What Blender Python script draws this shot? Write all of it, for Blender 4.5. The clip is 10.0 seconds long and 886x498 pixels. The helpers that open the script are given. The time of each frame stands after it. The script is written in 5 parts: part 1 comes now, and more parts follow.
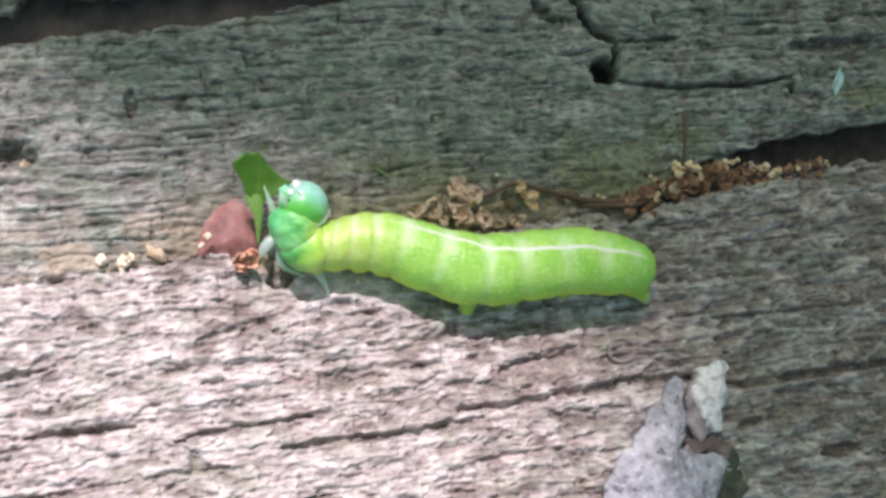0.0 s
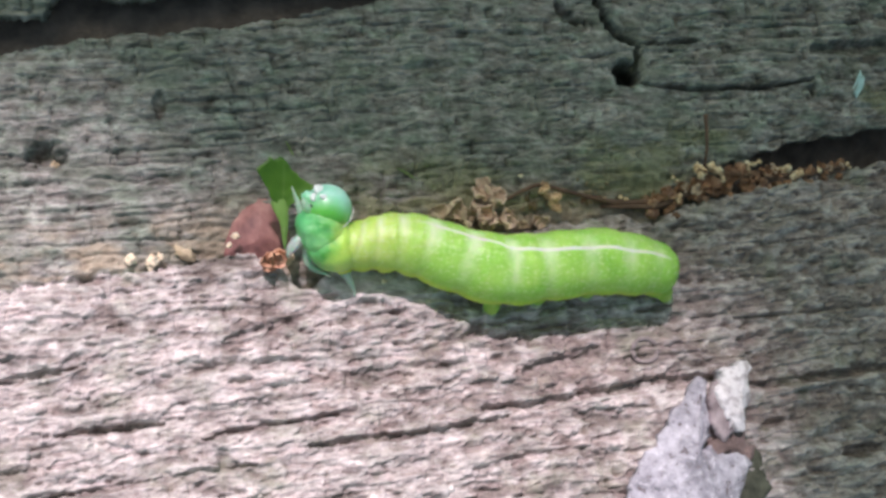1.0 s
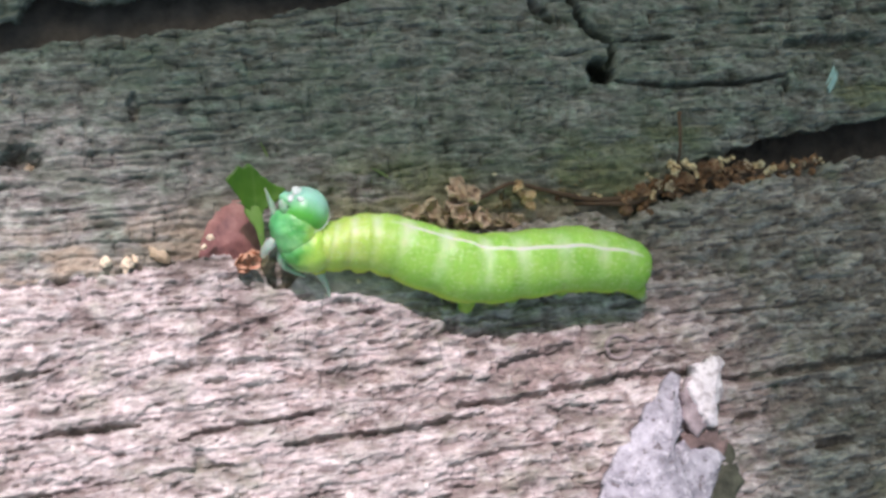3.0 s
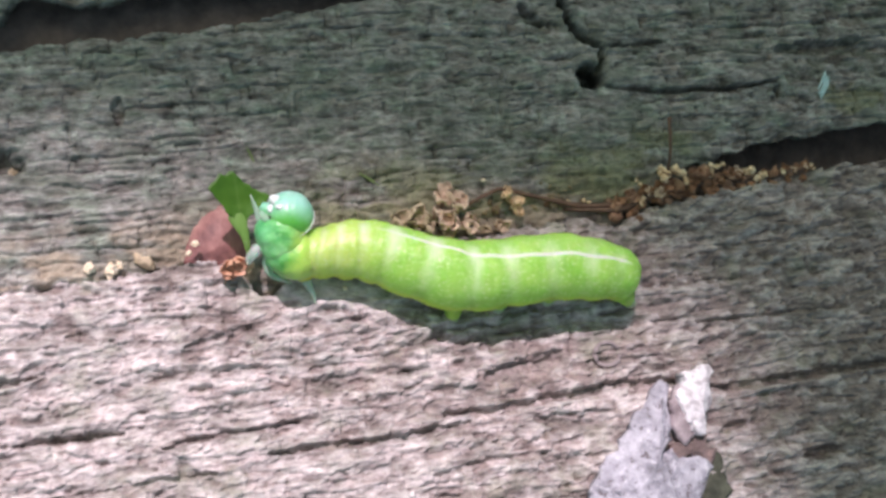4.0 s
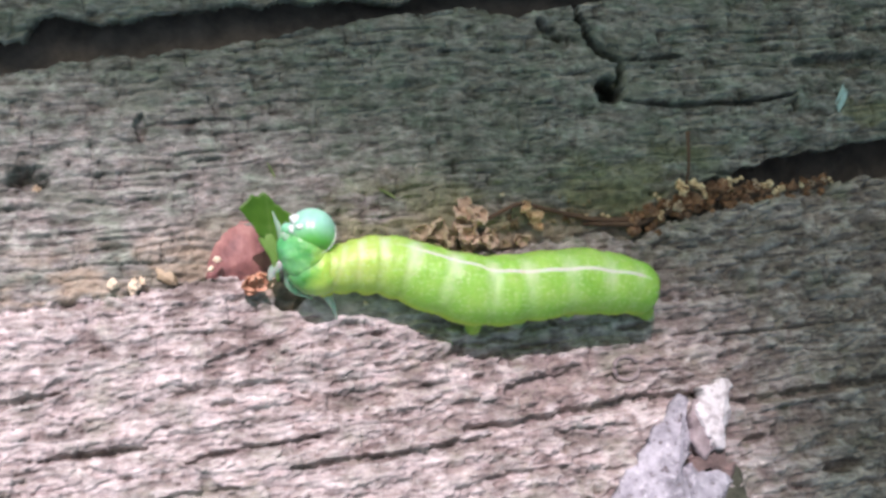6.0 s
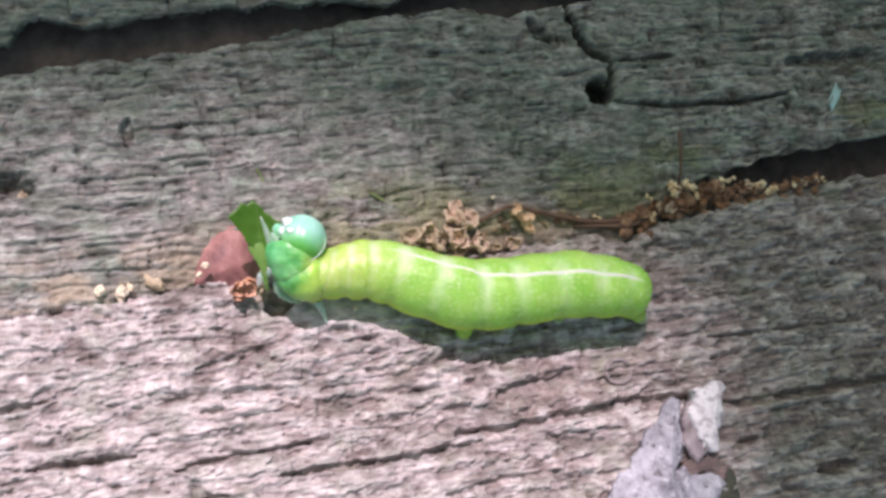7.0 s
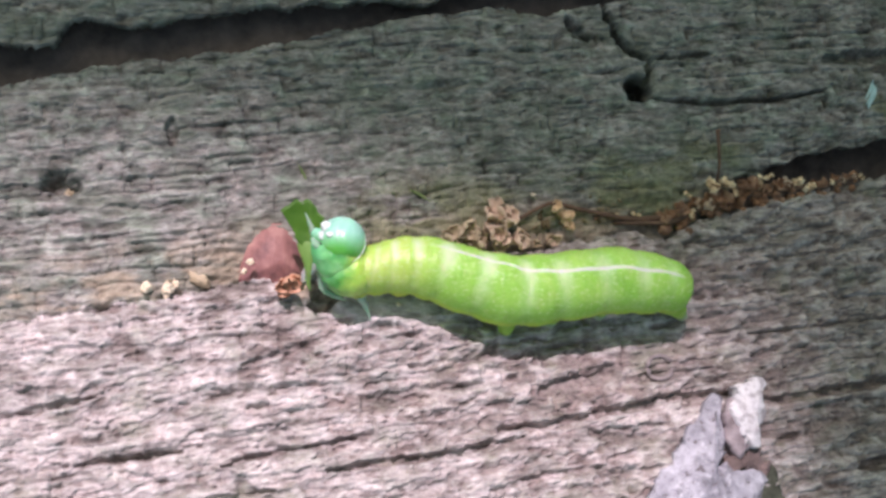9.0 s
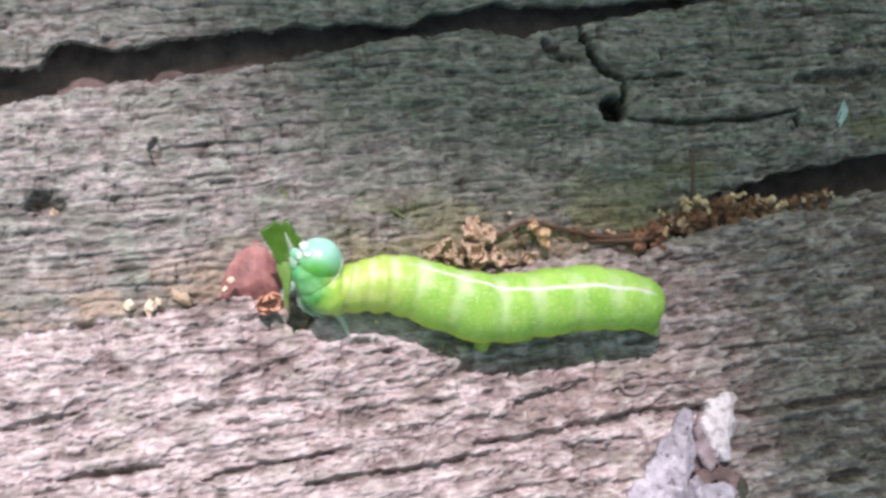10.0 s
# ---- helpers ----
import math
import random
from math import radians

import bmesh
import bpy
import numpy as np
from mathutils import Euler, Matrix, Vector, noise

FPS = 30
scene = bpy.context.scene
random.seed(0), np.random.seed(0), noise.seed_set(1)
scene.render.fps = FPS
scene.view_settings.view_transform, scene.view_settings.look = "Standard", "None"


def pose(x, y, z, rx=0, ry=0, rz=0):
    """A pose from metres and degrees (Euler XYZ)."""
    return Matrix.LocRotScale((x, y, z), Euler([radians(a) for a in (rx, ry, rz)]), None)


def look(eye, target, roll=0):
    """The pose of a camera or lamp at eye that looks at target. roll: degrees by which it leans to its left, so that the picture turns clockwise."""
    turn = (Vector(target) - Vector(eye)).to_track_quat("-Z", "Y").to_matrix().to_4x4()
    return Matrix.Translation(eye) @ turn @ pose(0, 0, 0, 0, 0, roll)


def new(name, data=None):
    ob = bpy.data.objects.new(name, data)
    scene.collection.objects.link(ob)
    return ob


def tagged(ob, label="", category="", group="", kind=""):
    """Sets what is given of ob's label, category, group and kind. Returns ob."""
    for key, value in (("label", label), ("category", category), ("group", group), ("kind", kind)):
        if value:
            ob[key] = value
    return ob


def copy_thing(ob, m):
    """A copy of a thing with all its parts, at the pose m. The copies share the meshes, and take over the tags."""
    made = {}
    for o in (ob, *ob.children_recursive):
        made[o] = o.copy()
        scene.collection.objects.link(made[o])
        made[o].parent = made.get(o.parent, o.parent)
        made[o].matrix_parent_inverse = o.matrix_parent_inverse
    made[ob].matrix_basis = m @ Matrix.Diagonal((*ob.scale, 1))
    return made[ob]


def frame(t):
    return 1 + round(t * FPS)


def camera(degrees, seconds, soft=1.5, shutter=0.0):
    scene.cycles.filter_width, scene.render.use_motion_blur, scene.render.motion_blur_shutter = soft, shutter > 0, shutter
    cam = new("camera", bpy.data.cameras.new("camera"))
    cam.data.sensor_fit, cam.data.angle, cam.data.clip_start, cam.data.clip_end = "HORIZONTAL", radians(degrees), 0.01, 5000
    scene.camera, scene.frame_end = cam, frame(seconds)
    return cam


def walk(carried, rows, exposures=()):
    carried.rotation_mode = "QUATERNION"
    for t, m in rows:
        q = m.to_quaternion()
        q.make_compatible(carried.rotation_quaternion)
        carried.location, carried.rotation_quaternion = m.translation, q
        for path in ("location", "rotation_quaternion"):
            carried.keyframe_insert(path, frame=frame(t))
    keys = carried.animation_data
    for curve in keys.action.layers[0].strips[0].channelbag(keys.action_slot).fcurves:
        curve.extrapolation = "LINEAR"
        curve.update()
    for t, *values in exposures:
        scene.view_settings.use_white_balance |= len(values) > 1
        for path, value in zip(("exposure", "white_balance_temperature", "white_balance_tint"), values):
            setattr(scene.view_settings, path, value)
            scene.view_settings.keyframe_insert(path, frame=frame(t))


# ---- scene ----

MM = 0.001


def mm(x, y, z, rx=0, ry=0, rz=0):
    """A pose from millimetres and degrees."""
    return pose(x * MM, y * MM, z * MM, rx, ry, rz)


# ---- camera ----
cam = camera(42, 10.0, soft=3.1, shutter=0.4)
PATH = [
    (0, mm(-23.97, -19.73, 94.43, 14.67, -14.49, -2.01)),
    (0.5, mm(-23.86, -20.12, 94.48, 14.68, -14.38, -1.84)),
    (1, mm(-25.50, -20.38, 94.67, 14.95, -14.09, -1.84)),
    (1.5, mm(-25.67, -19.94, 94.79, 15.09, -14.15, -1.90)),
    (2, mm(-24.62, -19.17, 95.35, 15.01, -14.27, -2.20)),
    (2.5, mm(-24.53, -19.59, 96.14, 14.67, -14.23, -2.43)),
    (4, mm(-23.30, -17.94, 95.81, 13.84, -14.61, -2.15)),
    (4.5, mm(-23.77, -17.56, 96.35, 13.97, -14.53, -2.11)),
    (5, mm(-24.22, -18.01, 97.02, 14.36, -14.49, -2.26)),
    (5.5, mm(-24.50, -17.75, 96.70, 14.21, -14.07, -1.96)),
    (7, mm(-23.54, -15.96, 95.98, 13.72, -14.16, -2.47)),
    (7.5, mm(-24.08, -16.46, 96.67, 13.95, -14.02, -2.45)),
    (8, mm(-24.94, -17.22, 95.73, 14.10, -13.78, -2.41)),
    (8.5, mm(-24.99, -16.93, 95.73, 14.04, -13.72, -2.48)),
    (9, mm(-26.10, -17.15, 95.53, 14.26, -13.51, -2.49)),
    (9.5, mm(-26.08, -16.63, 96.47, 14.34, -13.56, -2.54)),
    (10, mm(-25.11, -16.20, 98.42, 14.26, -13.74, -2.49)),
]
EXPOSURES = [(0, 0.26, 6500, 3), (0.6, 0.10, 6500, 4), (1.2, -0.02, 6500, 4), (1.6, -0.12, 6500, 4), (2.0, 0.04, 6500, 3), (2.7, 0.03, 6500, 5), (4, 0.02, 6500, 7), (5.5, 0.02, 6500, 7),
             (7, 0.0, 6500, 10), (8, 0.02, 6500, 10), (9, -0.04, 6500, 10), (9.5, 0.0, 6500, 9), (10, 0.06, 6500, 9)]
walk(cam, PATH, EXPOSURES)

# ---- light ----
SUN_WAY = Vector((-0.25, 0.45, 0.90)).normalized()      # towards the sun
world = bpy.data.worlds.new("sky")
scene.world = world
world.use_nodes = True
wn = world.node_tree.nodes
sky = wn.new("ShaderNodeTexSky")
sky.sky_type, sky.sun_disc = "NISHITA", False
sky.sun_elevation = math.asin(SUN_WAY.z)
sky.sun_rotation = math.atan2(SUN_WAY.x, SUN_WAY.y)
sky.air_density, sky.dust_density, sky.ozone_density = 1.0, 2.5, 0.6
tint = wn.new("ShaderNodeMix")                           # skylight that has come through tree crowns
tint.data_type, tint.blend_type = "RGBA", "MULTIPLY"
tint.inputs[0].default_value, tint.inputs[7].default_value = 1.0, (0.93, 1.0, 0.775, 1)
world.node_tree.links.new(sky.outputs[0], tint.inputs[6])
world.node_tree.links.new(tint.outputs[2], wn["Background"].inputs[0])
wn["Background"].inputs[1].default_value = 0.131
sun_data = bpy.data.lights.new("sun", "SUN")
sun_data.energy, sun_data.angle, sun_data.color = 4.85, radians(0.55), (1.0, 0.815, 0.925)
sun = new("sun", sun_data)
sun.matrix_world = look(SUN_WAY * 8, (0, 0, 0))


# ---- materials ----
class Nodes:
    """Short hand for node materials."""

    def __init__(self, name):
        self.mat = bpy.data.materials.new(name)
        self.mat.use_nodes = True
        self.tree = self.mat.node_tree
        self.bsdf = self.tree.nodes["Principled BSDF"]

    def add(self, kind, **inputs):
        node = self.tree.nodes.new("ShaderNode" + kind)
        for key, value in inputs.items():
            self.put(node, key, value)
        return node

    def put(self, node, key, value):
        socket = node.inputs[int(key[1:])] if key[0] == "i" and key[1:].isdigit() else node.inputs[key.replace("_", " ")]
        if hasattr(value, "is_output"):
            self.tree.links.new(value, socket)
        else:
            socket.default_value = value

    def coords(self, scale=(1, 1, 1), turn=0.0):
        c = self.add("TexCoord")
        m = self.add("Mapping", Vector=c.outputs["Object"], Scale=scale)
        m.inputs["Rotation"].default_value = (0, 0, turn)
        return m.outputs[0]

    def noise(self, vector, scale, detail=4.0, rough=0.6, warp=0.0):
        n = self.add("TexNoise", Vector=vector, Scale=scale, Detail=detail, Roughness=rough, Distortion=warp)
        return n.outputs["Fac"]

    def ramp(self, fac, stops):
        r = self.add("ValToRGB", Fac=fac)
        el = r.color_ramp.elements
        while len(el) < len(stops):
            el.new(0.5)
        for e, (p, c) in zip(el, stops):
            e.position = p
            e.color = (*c, 1) if len(c) == 3 else c
        return r.outputs[0]

    def step(self, value, low, high):
        return self.add("MapRange", Value=value, From_Min=low, From_Max=high).outputs[0]

    def math(self, op, a, b=0.0):
        n = self.add("Math", i0=a, i1=b)
        n.operation = op
        return n.outputs[0]

    def mix(self, fac, a, b, how="MIX"):
        n = self.tree.nodes.new("ShaderNodeMix")
        n.data_type, n.blend_type = "RGBA", how
        for socket, value in ((n.inputs[0], fac), (n.inputs[6], a), (n.inputs[7], b)):
            if hasattr(value, "is_output"):
                self.tree.links.new(value, socket)
            elif isinstance(value, tuple):
                socket.default_value = (*value, 1)
            else:
                socket.default_value = value
        return n.outputs[2]

    def attr(self, name):
        n = self.add("Attribute")
        n.attribute_name = name
        return n.outputs["Fac"]

    def finish(self, color, rough=0.8, bump=None, dist=0.0001, strength=0.6, **more):
        self.put(self.bsdf, "Base_Color", color if hasattr(color, "is_output") else (*color, 1))
        self.put(self.bsdf, "Roughness", rough)
        for key, value in more.items():
            self.put(self.bsdf, key, value)
        if bump is not None:
            b = self.add("Bump", Height=bump, Distance=dist, Strength=strength)
            self.put(self.bsdf, "Normal", b.outputs[0])
        return self.mat


GRAIN = -math.atan(0.12)


def wood_material(name, dark, mid, pale, green, green_at, film):
    m = Nodes(name)
    fibre = m.coords((260, 1500, 600), GRAIN)
    streak = m.coords((60, 700, 200), GRAIN)
    plain = m.coords()
    n_fibre = m.noise(fibre, 1.0, 6, 0.65, 0.4)
    n_streak = m.noise(streak, 1.0, 4, 0.6, 0.3)
    n_spot = m.noise(plain, 900, 4, 0.65)
    n_blot = m.noise(plain, 170, 4, 0.65)
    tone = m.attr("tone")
    n_mid = m.noise(m.coords((1100, 1900, 1000), GRAIN), 1.0, 4, 0.7)
    both = m.math("ADD", m.math("MULTIPLY", n_fibre, 0.3), m.math("ADD", m.math("MULTIPLY", n_spot, 0.3), m.math("MULTIPLY", n_mid, 0.4)))
    color = m.ramp(both, [(0.38, dark), (0.49, mid), (0.59, pale)])
    n_patch = m.noise(m.coords((200, 420, 300), GRAIN), 1.0, 5, 0.65)
    color = m.mix(1.0, color, m.ramp(n_patch, [(0.34, (0.66, 0.66, 0.64)), (0.5, (0.97, 0.97, 0.97)), (0.66, (1.16, 1.15, 1.15))]), "MULTIPLY")
    n_film = m.noise(m.coords((330, 620, 400), GRAIN), 1.0, 4, 0.7)
    color = m.mix(film, color, m.ramp(n_film, [(0.30, (1.07, 0.98, 0.95)), (0.46, (1.0, 1.0, 1.0)), (0.56, (0.94, 1.01, 0.96)), (0.70, (0.85, 1.04, 0.90))]), "MULTIPLY")
    n_mottle = m.noise(m.coords((520, 900, 600), GRAIN), 1.0, 3, 0.6)
    color = m.mix(1.0, color, m.ramp(n_mottle, [(0.36, (0.80, 0.81, 0.80)), (0.5, (0.98, 0.98, 0.98)), (0.64, (1.12, 1.11, 1.10))]), "MULTIPLY")
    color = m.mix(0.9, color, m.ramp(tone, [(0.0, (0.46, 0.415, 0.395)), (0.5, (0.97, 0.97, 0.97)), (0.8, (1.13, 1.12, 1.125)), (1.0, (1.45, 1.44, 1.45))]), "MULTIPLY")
    color = m.mix(m.math("MULTIPLY", m.step(n_streak, 0.52, 0.72), 0.5), color, m.mix(0.6, color, dark))
    color = m.mix(m.math("MULTIPLY", m.step(n_blot, green_at, green_at + 0.2), 0.6), color, green)
    color = m.mix(m.math("MULTIPLY", m.attr("dust"), 0.8), color, m.ramp(n_spot, [(0.35, (0.27, 0.21, 0.15)), (0.65, (0.50, 0.42, 0.33))]))
    color = m.mix(m.math("MULTIPLY", m.attr("moss"), 0.55), color, m.ramp(n_spot, [(0.35, (0.10, 0.11, 0.045)), (0.65, (0.27, 0.28, 0.13))]))
    height = m.math("ADD", m.math("MULTIPLY", n_fibre, 0.7), m.math("MULTIPLY", m.noise(plain, 3500, 3, 0.6), 0.3))
    return m.finish(color, m.step(n_spot, -0.6, 0.85), height, 0.00022, 0.75, Specular_IOR_Level=0.25)


WOOD_PALE = wood_material("weathered_wood", (0.275, 0.225, 0.22), (0.47, 0.42, 0.415), (0.66, 0.61, 0.605), (0.27, 0.29, 0.21), 0.54, 0.35)
WOOD_ALGAE = wood_material("algae_grey_wood", (0.12, 0.115, 0.11), (0.255, 0.245, 0.232), (0.40, 0.39, 0.375), (0.18, 0.205, 0.16), 0.49, 1.0)


def simple(name, stops, scale, rough=0.7, bump_scale=0, dist=0.0001, stretch=(1, 1, 1), **more):
    m = Nodes(name)
    v = m.coords(stretch)
    color = m.ramp(m.noise(v, scale, 5, 0.62), stops)
    bump = m.noise(v, bump_scale, 4, 0.6) if bump_scale else None
    return m.finish(color, rough, bump, dist, 0.7, **more)


def caterpillar_skin():
    m = Nodes("caterpillar_skin")
    v = m.coords()
    ang, along, front = m.attr("ang"), m.attr("along"), m.attr("front")
    side = m.math("ABSOLUTE", ang)
    grain = m.noise(v, 2600, 3, 0.6)
    blot = m.noise(v, 420, 3, 0.6)
    green = m.ramp(blot, [(0.3, (0.36, 0.72, 0.11)), (0.7, (0.56, 0.88, 0.21))])
    yellow = m.ramp(blot, [(0.3, (0.68, 0.86, 0.17)), (0.7, (0.82, 0.95, 0.33))])
    color = m.mix(front, green, yellow)
    # broad pale bands where two segments meet, painted sun highlights strongest over the back
    edge = m.math("ABSOLUTE", m.math("SUBTRACT", along, 0.5))
    back = m.math("ADD", 0.2, m.math("MULTIPLY", m.step(side, 1.2, 0.15), 0.8))
    band = m.math("MULTIPLY", m.math("MULTIPLY", m.step(edge, 0.24, 0.47), back), m.attr("band"))
    band = m.math("MULTIPLY", band, m.step(m.noise(v, 420, 3), 0.25, 0.6))
    color = m.mix(m.math("MULTIPLY", band, 0.9), color, m.mix(front, (0.84, 0.99, 0.64), (0.95, 0.98, 0.52)))
    # fine pale granules
    color = m.mix(m.math("MULTIPLY", m.step(m.noise(m.coords((2700, 3400, 3400)), 1.0, 3, 0.6), 0.52, 0.66), 0.55), color, (0.80, 0.96, 0.52))
    color = m.mix(m.math("MULTIPLY", m.step(side, 0.9, 1.7), 0.5), color, (0.54, 0.78, 0.09))
    # yellow fold low on the flank
    fold = m.math("SUBTRACT", 1.0, m.step(m.math("ABSOLUTE", m.math("SUBTRACT", side, 1.62)), 0.02, 0.30))
    color = m.mix(m.math("MULTIPLY", fold, 0.6), color, (0.76, 0.80, 0.10))
    # white line down the back
    wob = m.math("ADD", m.math("SUBTRACT", ang, m.attr("mid")), m.math("MULTIPLY", m.math("SUBTRACT", m.noise(v, 260, 2), 0.5), 0.10))
    # glossy glints where the line crosses the joints, painted white into the skin
    line_glint = m.step(m.math("ABSOLUTE", wob), 0.60, 0.06)
    color = m.mix(m.math("MULTIPLY", m.math("MULTIPLY", m.step(edge, 0.20, 0.46), line_glint), m.math("MULTIPLY", m.attr("band"), 0.85)), color, (0.88, 0.99, 0.74))
    line = m.math("SUBTRACT", 1.0, m.step(m.math("ABSOLUTE", wob), 0.035, 0.080))
    line = m.math("MULTIPLY", line, m.attr("line"))
    color = m.mix(line, color, (0.94, 0.97, 0.88))
    color = m.mix(m.attr("teal"), color, m.ramp(blot, [(0.3, (0.15, 0.46, 0.06)), (0.7, (0.27, 0.60, 0.10))]))
    folds = m.noise(m.coords((2600, 500, 500)), 1.0, 2, 0.5)
    bump = m.math("ADD", m.math("MULTIPLY", grain, 0.65), m.math("MULTIPLY", folds, 0.35))
    color = m.mix(m.math("MULTIPLY", m.step(folds, 0.45, 0.3), 0.12), color, (0.34, 0.58, 0.08))
    mat = m.finish(color, 0.38, bump, 0.00014, 0.6, Subsurface_Weight=0.5, Subsurface_Radius=(0.7, 1.0, 0.4),
                   Subsurface_Scale=0.0005, Specular_IOR_Level=0.65)
    through_skin = m.add("BsdfTranslucent", Color=color)
    mixer = m.add("MixShader", Fac=0.42, i1=m.bsdf.outputs[0], i2=through_skin.outputs[0])
    m.tree.links.new(mixer.outputs[0], m.tree.nodes["Material Output"].inputs[0])
    return mat


def head_skin(name, low, high, alpha=1.0, below=None, rough=0.22):
    m = Nodes(name)
    v = m.coords()
    color = m.ramp(m.noise(v, 500, 3, 0.5), [(0.3, low), (0.7, high)])
    color = m.mix(m.math("MULTIPLY", m.step(m.noise(v, 2600, 2), 0.56, 0.7), 0.25), color, (0.55, 0.85, 0.70))
    if below:
        xyz = m.add("SeparateXYZ", Vector=v)
        color = m.mix(m.step(m.math("ADD", xyz.outputs[1], m.math("MULTIPLY", m.noise(v, 600, 3), 0.0008)), 0.0010, -0.0006), color, below)
    return m.finish(color, rough, m.noise(v, 2400, 3), 0.00006, 0.5, Subsurface_Weight=0.5, Subsurface_Radius=(0.5, 1.0, 0.7),
                    Subsurface_Scale=0.0010, Specular_IOR_Level=0.6, Alpha=alpha)


def neck_skin():
    m = Nodes("neck_skin")
    v = m.coords()
    color = m.ramp(m.noise(v, 480, 4, 0.6), [(0.32, (0.05, 0.30, 0.035)), (0.5, (0.13, 0.46, 0.10)), (0.68, (0.27, 0.62, 0.22))])
    xyz = m.add("SeparateXYZ", Vector=v)
    edge = m.math("ADD", xyz.outputs[0], m.math("MULTIPLY", m.math("SUBTRACT", m.noise(v, 700, 3, 0.6), 0.5), 0.003))
    color = m.mix(m.math("MULTIPLY", m.step(edge, -0.0122, -0.0138), 0.55), color, (0.12, 0.50, 0.26))
    color = m.mix(m.math("MULTIPLY", m.step(edge, -0.0121, -0.0106), 0.8), color, (0.52, 0.74, 0.12))
    color = m.mix(m.math("MULTIPLY", m.step(m.noise(v, 1800, 3), 0.60, 0.72), 0.3), color, (0.50, 0.80, 0.40))
    return m.finish(color, 0.32, m.noise(v, 1500, 4), 0.00022, 0.6, Subsurface_Weight=0.5, Subsurface_Radius=(0.5, 1.0, 0.5),
                    Subsurface_Scale=0.0008, Specular_IOR_Level=0.6)


SKIN = caterpillar_skin()
HEAD = head_skin("head_capsule", (0.24, 0.55, 0.42), (0.40, 0.72, 0.60), below=(0.13, 0.50, 0.07), rough=0.34)
NECK = neck_skin()
LEG = head_skin("clear_green_leg", (0.42, 0.70, 0.48), (0.72, 0.90, 0.76), 0.5)
CLEAR_LEG = head_skin("clear_white_leg", (0.56, 0.74, 0.64), (0.80, 0.91, 0.85), 0.45)
FOOT = head_skin("pale_foot", (0.46, 0.62, 0.34), (0.66, 0.78, 0.52), 0.85)
# white of the collar rim and of the glints painted on the face
RIM_AND_GLINT = simple("pale_rim_and_glint", [(0.3, (0.55, 0.66, 0.62)), (0.7, (0.80, 0.86, 0.84))], 900, 0.3)
EYE = simple("dark_eye_bead", [(0.3, (0.02, 0.02, 0.02)), (0.7, (0.05, 0.04, 0.03))], 900, 0.15)


def leaf_material(name, dark, pale, translucent=0.35):
    m = Nodes(name)
    v = m.coords()
    color = m.ramp(m.noise(v, 350, 5, 0.6), [(0.3, dark), (0.7, pale)])
    color = m.mix(m.math("MULTIPLY", m.attr("vein"), 0.6), color, (0.34, 0.48, 0.18))
    mat = m.finish(color, 0.45, m.noise(v, 1400, 3), 0.00008, 0.5)
    t = m.add("BsdfTranslucent", Color=color)
    mixer = m.add("MixShader", Fac=translucent, i1=m.bsdf.outputs[0], i2=t.outputs[0])
    m.tree.links.new(mixer.outputs[0], m.tree.nodes["Material Output"].inputs[0])
    return mat


LEAF = leaf_material("fresh_leaf", (0.06, 0.175, 0.015), (0.115, 0.26, 0.025))
LEAF_STALK = leaf_material("pale_leaf_stalk", (0.15, 0.31, 0.055), (0.27, 0.45, 0.12), 0.3)
TREE_LEAF = leaf_material("tree_leaf", (0.04, 0.10, 0.015), (0.08, 0.16, 0.03), 0.25)
SCALE_RED = simple("red_brown_scale", [(0.3, (0.15, 0.065, 0.07)), (0.5, (0.31, 0.14, 0.13)), (0.72, (0.50, 0.28, 0.25))], 330, 0.6, 1100, 0.0003, (1.2, 0.8, 1))
HUSK = leaf_material("tan_husk", (0.62, 0.43, 0.30), (0.97, 0.84, 0.68), 0.25)
OLIVE_HUSK = leaf_material("olive_husk", (0.42, 0.32, 0.20), (0.85, 0.72, 0.53), 0.25)
DRY_LEAF = leaf_material("drying_leaf", (0.15, 0.22, 0.07), (0.27, 0.34, 0.14), 0.3)
LITTER = simple("husk_litter", [(0.3, (0.10, 0.075, 0.035)), (0.5, (0.24, 0.18, 0.10)), (0.7, (0.50, 0.40, 0.26))], 320, 0.75, 1500, 0.0002)
RUST_HUSK = simple("rust_husk", [(0.25, (0.17, 0.07, 0.04)), (0.5, (0.36, 0.20, 0.125)), (0.75, (0.62, 0.41, 0.28))], 700, 0.55, 1500, 0.0002)
ORANGE_HUSK = simple("orange_husk", [(0.25, (0.34, 0.14, 0.08)), (0.5, (0.62, 0.34, 0.22)), (0.75, (0.88, 0.64, 0.48))], 700, 0.5, 1500, 0.0002)
DARK_HUSK = simple("dark_rust_husk", [(0.25, (0.12, 0.055, 0.03)), (0.5, (0.30, 0.15, 0.08)), (0.75, (0.54, 0.32, 0.19))], 700, 0.6, 1500, 0.0002)
FLORET = simple("straw_floret", [(0.25, (0.38, 0.23, 0.12)), (0.46, (0.74, 0.53, 0.32)), (0.66, (0.93, 0.78, 0.55))], 900, 0.6, 1800, 0.0002)
STALK = simple("rusty_stalk", [(0.3, (0.08, 0.045, 0.03)), (0.7, (0.19, 0.105, 0.07))], 900, 0.7, 1500, 0.0002)
CRUMB = simple("straw_crumb", [(0.3, (0.62, 0.46, 0.30)), (0.6, (0.92, 0.83, 0.66))], 900, 0.6, 1500, 0.0002)
